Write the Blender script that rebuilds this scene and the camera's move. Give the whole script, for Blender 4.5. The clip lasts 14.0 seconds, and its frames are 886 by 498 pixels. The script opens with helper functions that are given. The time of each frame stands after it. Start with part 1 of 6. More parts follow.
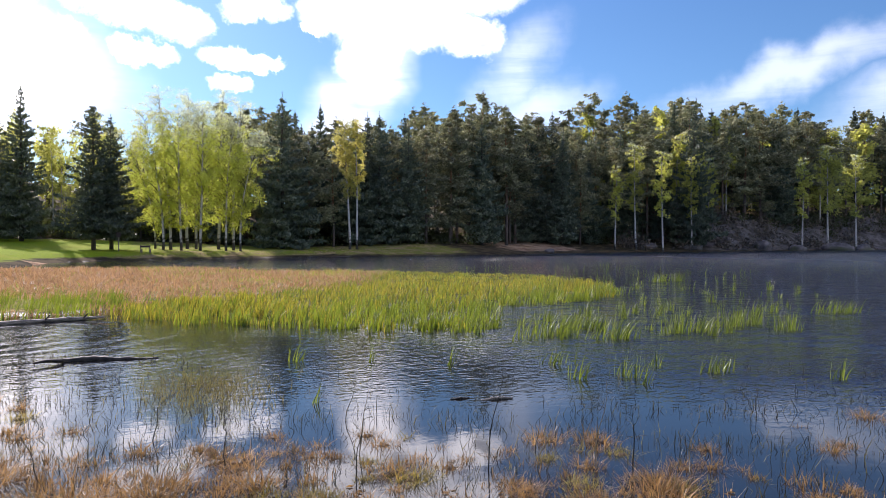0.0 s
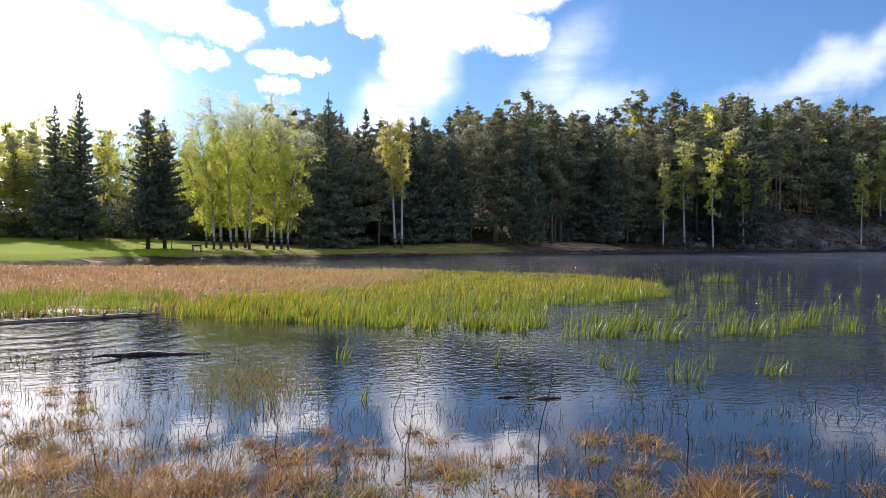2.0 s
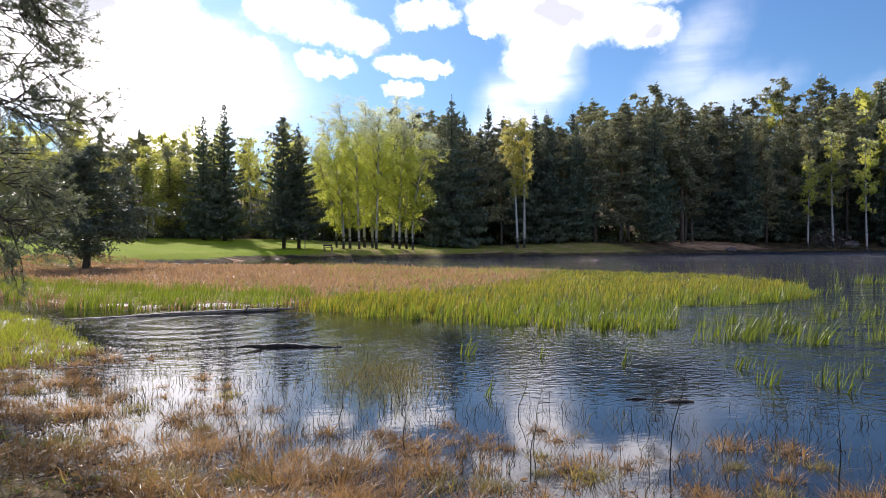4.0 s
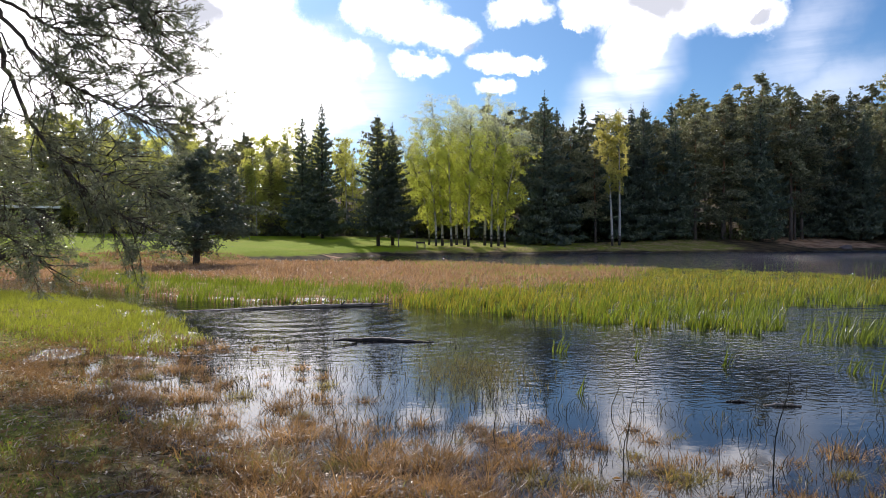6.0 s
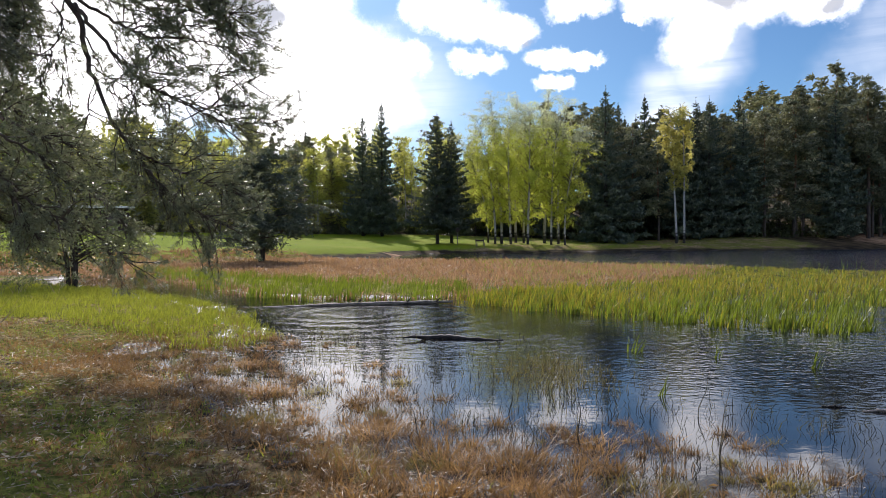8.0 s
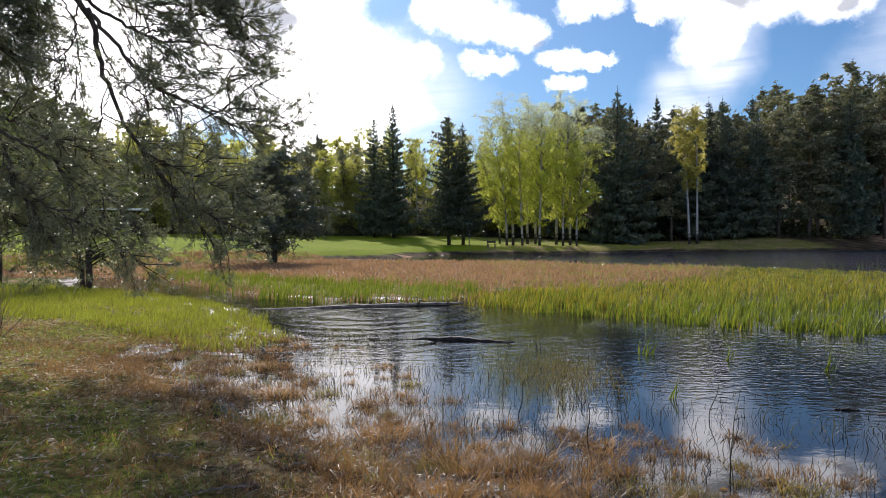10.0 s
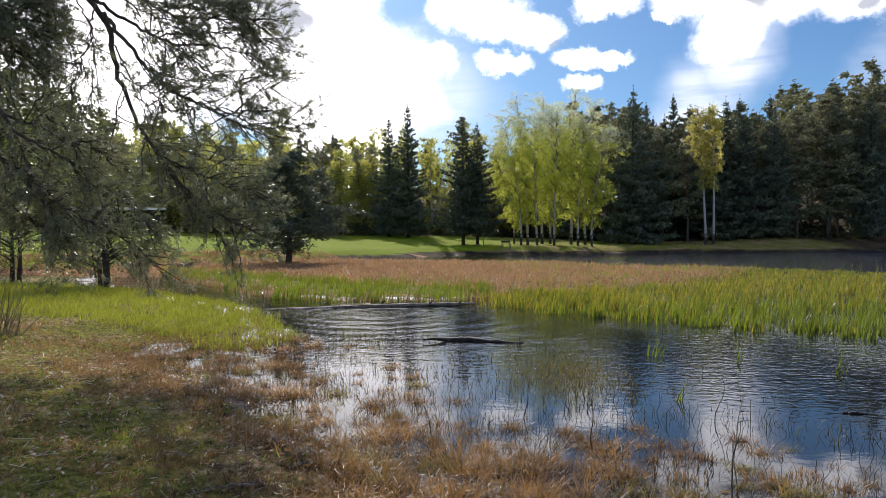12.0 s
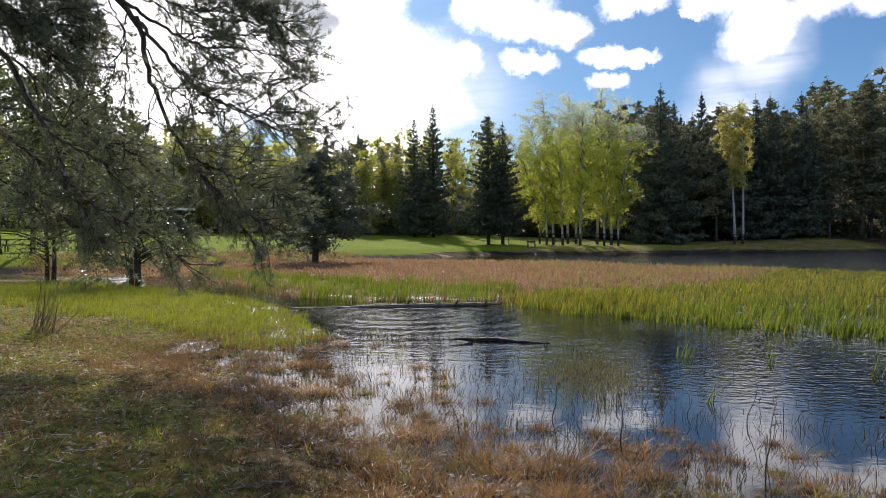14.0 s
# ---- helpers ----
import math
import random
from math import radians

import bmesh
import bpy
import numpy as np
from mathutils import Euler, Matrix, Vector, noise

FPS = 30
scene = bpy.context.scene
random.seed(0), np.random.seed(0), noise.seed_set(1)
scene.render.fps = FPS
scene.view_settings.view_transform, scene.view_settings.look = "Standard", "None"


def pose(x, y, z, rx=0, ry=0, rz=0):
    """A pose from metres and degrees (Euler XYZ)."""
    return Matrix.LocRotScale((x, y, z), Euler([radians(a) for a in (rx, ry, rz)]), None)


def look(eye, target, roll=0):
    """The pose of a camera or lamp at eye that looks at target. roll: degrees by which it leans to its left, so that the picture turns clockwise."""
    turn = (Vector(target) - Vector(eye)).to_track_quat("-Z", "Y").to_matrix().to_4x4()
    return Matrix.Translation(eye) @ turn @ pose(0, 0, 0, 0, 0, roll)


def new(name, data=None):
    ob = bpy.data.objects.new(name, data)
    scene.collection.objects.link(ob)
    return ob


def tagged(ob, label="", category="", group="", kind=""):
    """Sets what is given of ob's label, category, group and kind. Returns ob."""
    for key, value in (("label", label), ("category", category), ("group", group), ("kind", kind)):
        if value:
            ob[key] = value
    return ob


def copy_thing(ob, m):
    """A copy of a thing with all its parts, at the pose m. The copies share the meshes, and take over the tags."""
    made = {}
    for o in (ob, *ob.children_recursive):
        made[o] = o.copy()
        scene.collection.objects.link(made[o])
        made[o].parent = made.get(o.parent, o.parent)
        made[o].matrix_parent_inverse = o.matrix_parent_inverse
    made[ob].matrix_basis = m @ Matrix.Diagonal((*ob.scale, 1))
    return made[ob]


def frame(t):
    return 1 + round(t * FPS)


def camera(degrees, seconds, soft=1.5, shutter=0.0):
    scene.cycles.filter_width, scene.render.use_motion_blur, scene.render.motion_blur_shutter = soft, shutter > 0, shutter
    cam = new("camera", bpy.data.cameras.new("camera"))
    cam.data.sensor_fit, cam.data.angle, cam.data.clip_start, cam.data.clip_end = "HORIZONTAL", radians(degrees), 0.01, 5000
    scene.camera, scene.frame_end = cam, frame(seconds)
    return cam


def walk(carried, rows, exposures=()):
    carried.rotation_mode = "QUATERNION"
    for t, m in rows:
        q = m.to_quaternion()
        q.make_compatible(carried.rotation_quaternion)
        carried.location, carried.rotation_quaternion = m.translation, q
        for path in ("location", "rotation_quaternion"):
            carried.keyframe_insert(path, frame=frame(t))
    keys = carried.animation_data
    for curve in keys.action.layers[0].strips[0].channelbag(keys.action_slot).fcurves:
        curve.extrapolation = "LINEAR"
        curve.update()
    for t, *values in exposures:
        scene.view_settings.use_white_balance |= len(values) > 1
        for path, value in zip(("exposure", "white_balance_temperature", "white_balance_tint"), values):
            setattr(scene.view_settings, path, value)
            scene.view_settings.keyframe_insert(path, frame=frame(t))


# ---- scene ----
cam = camera(66.0, 14.0, soft=0.75)
PATH = [
    (0, (0.232, 0.615, 1.604), (1.242, 2.341, 1.59), -0.1),
    (0.5, (0.223, 0.611, 1.606), (1.208, 2.351, 1.592), -0.1),
    (1, (0.22, 0.621, 1.605), (1.176, 2.378, 1.588), -0.1),
    (1.5, (0.222, 0.634, 1.603), (1.148, 2.406, 1.585), -0.1),
    (2, (0.215, 0.649, 1.587), (1.111, 2.437, 1.571), -0.1),
    (2.5, (0.215, 0.66, 1.576), (1.053, 2.476, 1.56), -0.2),
    (3, (0.21, 0.665, 1.565), (0.921, 2.534, 1.548), -0.2),
    (5.5, (0.187, 0.624, 1.552), (0.595, 2.582, 1.534), -0.3),
    (6, (0.195, 0.618, 1.545), (0.496, 2.595, 1.523), -0.2),
    (6.5, (0.163, 0.621, 1.55), (0.415, 2.605, 1.527), 0.1),
    (7, (0.1, 0.656, 1.548), (0.288, 2.647, 1.52), -0.1),
    (7.5, (0.056, 0.699, 1.541), (0.214, 2.692, 1.512), -0.2),
    (8, (0.034, 0.742, 1.528), (0.167, 2.737, 1.501), -0.3),
    (10.5, (0.076, 0.728, 1.543), (0.169, 2.725, 1.522), -0.4),
    (11, (0.105, 0.702, 1.553), (0.187, 2.7, 1.534), -0.4),
    (11.5, (0.12, 0.691, 1.555), (0.188, 2.689, 1.53), -0.4),
    (12, (0.129, 0.683, 1.556), (0.184, 2.682, 1.532), -0.3),
    (12.5, (0.121, 0.679, 1.557), (0.163, 2.678, 1.534), -0.3),
    (13, (0.11, 0.676, 1.555), (0.133, 2.676, 1.533), -0.3),
    (13.5, (0.106, 0.675, 1.555), (0.109, 2.675, 1.53), -0.3),
    (14, (0.103, 0.678, 1.559), (0.085, 2.678, 1.535), -0.3),
]
walk(cam, [(t, look(eye, target, roll)) for t, eye, target, roll in PATH], [(0, 0.66, 6300, 21), (3, 0.55, 6300, 20), (5.5, 0.25, 6300, 17), (8, 0.08, 6250, 16), (12, 0.03, 6250, 16), (14, -0.1, 6250, 16)])

# ---- world, sun, exposure ----
SUN_AZ, SUN_EL = -9.0, 33.0          # degrees; azimuth from +y towards +x
SKY_STRENGTH = 0.08


def nodes_of(owner):
    owner.use_nodes = True
    tree = owner.node_tree
    tree.nodes.clear()
    return tree


def node(tree, kind, **props):
    n = tree.nodes.new(kind)
    for k, v in props.items():
        if k == "op":
            n.operation = v
        elif k == "blend":
            n.blend_type = v
        elif k == "dtype":
            n.data_type = v
        elif k == "vtype":
            n.vector_type = v
        elif k == "ins":
            for key, val in v.items():
                if hasattr(val, "is_output"):
                    tree.links.new(val, n.inputs[key])
                else:
                    n.inputs[key].default_value = val
    return n


def fmath(tree, op, a, b=0.0, c=0.0):
    return node(tree, "ShaderNodeMath", op=op, ins={0: a, 1: b, 2: c}).outputs[0]


def ramp(tree, value, lo, hi, to0=0.0, to1=1.0):
    n = tree.nodes.new("ShaderNodeMapRange")
    n.interpolation_type = "SMOOTHSTEP"
    tree.links.new(value, n.inputs[0])
    for i, v in zip((1, 2, 3, 4), (lo, hi, to0, to1)):
        n.inputs[i].default_value = v
    return n.outputs[0]


def mixc(tree, fac, a, b, blend="MIX"):
    n = node(tree, "ShaderNodeMix", dtype="RGBA")
    n.blend_type = blend
    for key, val in ((0, fac), (6, a), (7, b)):
        if hasattr(val, "is_output"):
            tree.links.new(val, n.inputs[key])
        else:
            n.inputs[key].default_value = (*val, 1) if isinstance(val, tuple) and len(val) == 3 else val
    return n.outputs[2]


def noise_tex(tree, vec, scale, detail=4, rough=0.55):
    n = node(tree, "ShaderNodeTexNoise", ins={"Scale": scale, "Detail": detail, "Roughness": rough})
    if vec is not None:
        tree.links.new(vec, n.inputs["Vector"])
    return n


def build_world():
    world = bpy.data.worlds.new("sky")
    scene.world = world
    t = nodes_of(world)
    sky = t.nodes.new("ShaderNodeTexSky")
    sky.sky_type = "NISHITA"
    sky.sun_disc = False
    sky.sun_elevation, sky.sun_rotation = radians(SUN_EL), radians(SUN_AZ)
    sky.air_density, sky.dust_density, sky.ozone_density = 1.0, 0.6, 2.0
    gen = t.nodes.new("ShaderNodeTexCoord").outputs["Generated"]
    sep = node(t, "ShaderNodeSeparateXYZ", ins={0: gen})
    az = fmath(t, "MULTIPLY", fmath(t, "ARCTAN2", sep.outputs[0], sep.outputs[1]), 57.29578)
    el = fmath(t, "MULTIPLY", fmath(t, "ARCSINE", sep.outputs[2]), 57.29578)
    flat = node(t, "ShaderNodeCombineXYZ", ins={0: az, 1: el, 2: 0.0}).outputs[0]
    big = noise_tex(t, flat, 0.22, 3, 0.5)
    fine = noise_tex(t, flat, 0.75, 6, 0.62)

    def warp(src, vec, amount):
        d = node(t, "ShaderNodeVectorMath", op="SUBTRACT", ins={0: src.outputs["Color"], 1: (0.5, 0.5, 0.5)}).outputs[0]
        d = node(t, "ShaderNodeVectorMath", op="MULTIPLY", ins={0: d, 1: (amount, amount, 0)}).outputs[0]
        return node(t, "ShaderNodeVectorMath", op="ADD", ins={0: vec, 1: d}).outputs[0]

    fluffy = warp(fine, warp(big, flat, 1.6), 2.3)
    soft_vec = warp(big, flat, 4.0)

    def blobs(vec, rows):
        best = None
        for cx, cy, rx, ry, turn in rows:
            m = node(t, "ShaderNodeMapping", ins={"Vector": vec, "Location": (cx, cy, 0), "Rotation": (0, 0, radians(turn)), "Scale": (rx, ry, 1)})
            m.vector_type = "TEXTURE"
            ln = node(t, "ShaderNodeVectorMath", op="LENGTH", ins={0: m.outputs[0]}).outputs["Value"]
            v = fmath(t, "SUBTRACT", 1.0, ln)
            best = v if best is None else fmath(t, "MAXIMUM", best, v)
        return best

    cumulus = blobs(fluffy, CUMULUS)
    veil = blobs(soft_vec, VEIL)
    cirrus = blobs(warp(fine, soft_vec, 1.2), CIRRUS)
    shade = blobs(warp(fine, soft_vec, 1.5), GREY)
    solid = ramp(t, cumulus, -0.08, 0.52)
    thin = fmath(t, "MAXIMUM", ramp(t, veil, 0.0, 0.9, 0.0, 0.72), ramp(t, cirrus, 0.0, 0.9, 0.0, 0.36))
    streak = noise_tex(t, node(t, "ShaderNodeMapping", ins={"Vector": flat, "Rotation": (0, 0, radians(-17)), "Scale": (0.06, 0.55, 1)}).outputs[0], 1.0, 5, 0.6)
    thin = fmath(t, "MULTIPLY", thin, ramp(t, streak.outputs["Fac"], 0.25, 0.6, 0.45, 1.0))
    grey = ramp(t, shade, 0.05, 0.55, 0.0, 1.0)
    # fair-weather clouds elsewhere in the sky
    far_az = ramp(t, fmath(t, "ABSOLUTE", fmath(t, "SUBTRACT", az, 14.0)), 55.0, 70.0)
    away = fmath(t, "MULTIPLY", far_az, ramp(t, el, 4.0, 12.0))
    puffs = ramp(t, noise_tex(t, flat, 0.06, 7, 0.6).outputs["Fac"], 0.5, 0.66)
    solid = fmath(t, "MAXIMUM", solid, fmath(t, "MULTIPLY", puffs, away))
    texture = ramp(t, fine.outputs["Fac"], 0.35, 0.7, 0.9, 1.0)
    white = node(t, "ShaderNodeVectorMath", op="SCALE", ins={0: (26.0, 26.0, 26.1)})
    t.links.new(texture, white.inputs["Scale"])
    lit = mixc(t, grey, white.outputs[0], (8.0, 8.3, 8.8))
    tinted = mixc(t, 1.0, sky.outputs[0], SKY_TINT, "MULTIPLY")
    # added boost above the view: brighter, bluer sky for the water to reflect
    sky_boost = ramp(t, el, 17.0, 38.0)
    tinted = mixc(t, sky_boost, tinted, mixc(t, 1.0, tinted, (1.02, 1.13, 1.66), "MULTIPLY"))
    col = mixc(t, thin, tinted, (17.0, 17.2, 17.4))
    # thin bright cloud round the hidden sun
    glow = ramp(t, blobs(warp(fine, warp(big, flat, 3.0), 2.4), GLOW), 0.02, 0.36, 0.0, 1.0)
    col = mixc(t, glow, col, (30.0, 29.5, 28.5))
    lit = mixc(t, fmath(t, "MULTIPLY", glow, fmath(t, "SUBTRACT", 1.0, grey)), lit, (30.0, 29.5, 28.5))
    col = mixc(t, solid, col, lit)
    bg = node(t, "ShaderNodeBackground", ins={"Color": col, "Strength": SKY_STRENGTH})
    out = t.nodes.new("ShaderNodeOutputWorld")
    t.links.new(bg.outputs[0], out.inputs[0])


# clouds: azimuth, elevation, half width, half height, turn (degrees)
CUMULUS = [
    (-5.0, 14.2, 6.8, 3.8, 0), (-11.5, 19.0, 5.5, 4.0, 0), (-3.0, 12.5, 5.5, 3.4, -25), (-7.0, 9.5, 4.5, 4.5, 0), (-14, 15, 5, 6, 0), (0.6, 14.7, 2.4, 1.6, 0),
    (5.3, 18.1, 4.2, 2.1, -4), (9.2, 16.9, 2.5, 1.6, 0), (2.4, 18.6, 2.6, 2.0, 0),
    (15.1, 18.5, 3.0, 1.3, 0), (6.7, 14.6, 2.5, 1.1, -10), (12.6, 14.8, 2.5, 1.0, 0), (15.6, 14.5, 2.0, 0.75, 0), (13.1, 12.8, 2.0, 0.85, 0),
    (26.1, 18.2, 7.2, 2.7, -4), (32.6, 16.8, 3.0, 1.8, 0), (21.0, 18.6, 3.0, 2.0, 0), (24.2, 15.4, 3.0, 2.4, 20), (24.0, 23.0, 8.0, 5.5, 0), (19.4, 17.3, 1.1, 0.7, 0),
    # added clouds, mostly unseen above the view, to whiten the near water's reflections
    (6.0, 25.5, 8.0, 3.6, 0), (31.5, 21.5, 7.5, 3.4, 0), (16.0, 28.0, 13.0, 4.0, 0),
]
VEIL = [(24.6, 13.6, 4.0, 5.5, -32), (21.8, 10.4, 4.4, 4.4, -30), (-2.0, 12.0, 11.0, 6.5, 0)]
CIRRUS = [(57.0, 12.6, 13.5, 2.4, 13), (66, 10, 9.0, 3.4, 10), (36.5, 14.0, 6.5, 3.6, 45), (38, 11, 7.0, 3.0, 20)]
GLOW = [(-26, 17, 14, 14, 0), (-10.5, 16.0, 8.4, 9.0, 0), (-19, 24, 11, 12, 0), (-5.5, 11.5, 5.0, 4.5, -20), (-7.5, 8.5, 6.0, 6.5, 0)]
GREY = [(-10.9, 17.3, 3.3, 2.9, -15), (-12.3, 19.3, 3.2, 1.6, 0), (26.0, 18.2, 4.0, 1.7, -6), (33.5, 16.4, 1.5, 0.9, 30), (10.2, 16.2, 0.9, 0.9, 0)]
SKY_TINT = (0.58, 0.87, 1.10)
build_world()

sun_data = bpy.data.lights.new("sun", "SUN")
sun_data.energy, sun_data.angle, sun_data.color = 5.0, radians(0.6), (1.0, 0.93, 0.82)
sun = new("sun", sun_data)
sa, se = radians(SUN_AZ), radians(SUN_EL)
sun.matrix_world = look((100 * math.sin(sa) * math.cos(se), 100 * math.cos(sa) * math.cos(se), 100 * math.sin(se)), (0, 0, 0))

# ---- materials ----


def finish(tree, shader):
    out = tree.nodes.new("ShaderNodeOutputMaterial")
    tree.links.new(shader, out.inputs["Surface"])


def leafy(name, dark, light, through_colour, amount=0.4, rough=0.55, tree_shift=0.25, gloss=0.3, vary=0.7):
    """Leaves and blades: each piece its own tone, light passing through."""
    m = bpy.data.materials.new(name)
    t = nodes_of(m)
    geo = t.nodes.new("ShaderNodeNewGeometry")
    info = t.nodes.new("ShaderNodeObjectInfo")
    pos = t.nodes.new("ShaderNodeTexCoord").outputs["Object"]
    clump = noise_tex(t, pos, 0.45, 2).outputs["Fac"]
    tuft = noise_tex(t, pos, 3.2, 3, 0.6).outputs["Fac"]
    f = fmath(t, "ADD", fmath(t, "ADD", (0.7 - vary) * 0.5, fmath(t, "MULTIPLY", geo.outputs["Random Per Island"], vary)), fmath(t, "MULTIPLY", fmath(t, "SUBTRACT", clump, 0.42), 1.0))
    f = fmath(t, "ADD", f, fmath(t, "MULTIPLY", fmath(t, "SUBTRACT", tuft, 0.5), 1.1))
    f = node(t, "ShaderNodeClamp", ins={0: f}).outputs[0]
    col = mixc(t, f, dark, light)
    tone = fmath(t, "ADD", 1.0 - tree_shift, fmath(t, "MULTIPLY", info.outputs["Random"], 2 * tree_shift))
    grey = node(t, "ShaderNodeCombineColor", ins={0: tone, 1: tone, 2: tone}).outputs[0]
    col = mixc(t, 1.0, col, grey, "MULTIPLY")
    p = node(t, "ShaderNodeBsdfPrincipled", ins={"Base Color": col, "Roughness": rough, "Specular IOR Level": gloss})
    tcol = mixc(t, 1.0, mixc(t, f, through_colour, tuple(min(1, c * 1.5) for c in through_colour)), grey, "MULTIPLY")
    tr = node(t, "ShaderNodeBsdfTranslucent", ins={"Color": tcol})
    mix = node(t, "ShaderNodeMixShader", ins={0: amount, 1: p.outputs[0], 2: tr.outputs[0]})
    finish(t, mix.outputs[0])
    return m


def rough_mat(name, a, b, scale, rough=0.85, bump=0.4, stretch=(1, 1, 1), third=None, dist=0.02):
    m = bpy.data.materials.new(name)
    t = nodes_of(m)
    pos = t.nodes.new("ShaderNodeTexCoord").outputs["Object"]
    vec = node(t, "ShaderNodeMapping", ins={"Vector": pos, "Scale": stretch}).outputs[0]
    n1 = noise_tex(t, vec, scale, 6, 0.65)
    n2 = noise_tex(t, vec, scale * 0.13, 3)
    col = mixc(t, ramp(t, n1.outputs["Fac"], 0.3, 0.7), a, b)
    if third:
        col = mixc(t, ramp(t, n2.outputs["Fac"], 0.5, 0.62), col, third)
    bp = node(t, "ShaderNodeBump", ins={"Height": n1.outputs["Fac"], "Strength": bump, "Distance": dist})
    p = node(t, "ShaderNodeBsdfPrincipled", ins={"Base Color": col, "Roughness": rough, "Normal": bp.outputs[0], "Specular IOR Level": 0.25})
    finish(t, p.outputs[0])
    return m


def birch_bark():
    m = bpy.data.materials.new("birch bark")
    t = nodes_of(m)
    pos = t.nodes.new("ShaderNodeTexCoord").outputs["Object"]
    vec = node(t, "ShaderNodeMapping", ins={"Vector": pos, "Scale": (1.5, 1.5, 5.0)}).outputs[0]
    n1 = noise_tex(t, vec, 1.3, 5, 0.7)
    z = node(t, "ShaderNodeSeparateXYZ", ins={0: pos}).outputs[2]
    low = ramp(t, z, 0.2, 2.2, 0.25, 0.0)
    dark = ramp(t, fmath(t, "ADD", n1.outputs["Fac"], low), 0.55, 0.66)
    col = mixc(t, dark, (0.44, 0.41, 0.37), (0.05, 0.042, 0.038))
    p = node(t, "ShaderNodeBsdfPrincipled", ins={"Base Color": col, "Roughness": 0.8})
    finish(t, p.outputs[0])
    return m


def pine_bark():
    m = bpy.data.materials.new("pine bark")
    t = nodes_of(m)
    pos = t.nodes.new("ShaderNodeTexCoord").outputs["Object"]
    n1 = noise_tex(t, node(t, "ShaderNodeMapping", ins={"Vector": pos, "Scale": (3, 3, 0.8)}).outputs[0], 2.5, 5, 0.7)
    z = node(t, "ShaderNodeSeparateXYZ", ins={0: pos}).outputs[2]
    base = mixc(t, ramp(t, n1.outputs["Fac"], 0.3, 0.7), (0.055, 0.042, 0.034), (0.15, 0.11, 0.085))
    top = mixc(t, ramp(t, n1.outputs["Fac"], 0.3, 0.7), (0.20, 0.09, 0.04), (0.34, 0.17, 0.08))
    col = mixc(t, ramp(t, z, 5.0, 11.0), base, top)
    bp = node(t, "ShaderNodeBump", ins={"Height": n1.outputs["Fac"], "Strength": 0.7, "Distance": 0.04})
    p = node(t, "ShaderNodeBsdfPrincipled", ins={"Base Color": col, "Roughness": 0.9, "Normal": bp.outputs[0]})
    finish(t, p.outputs[0])
    return m


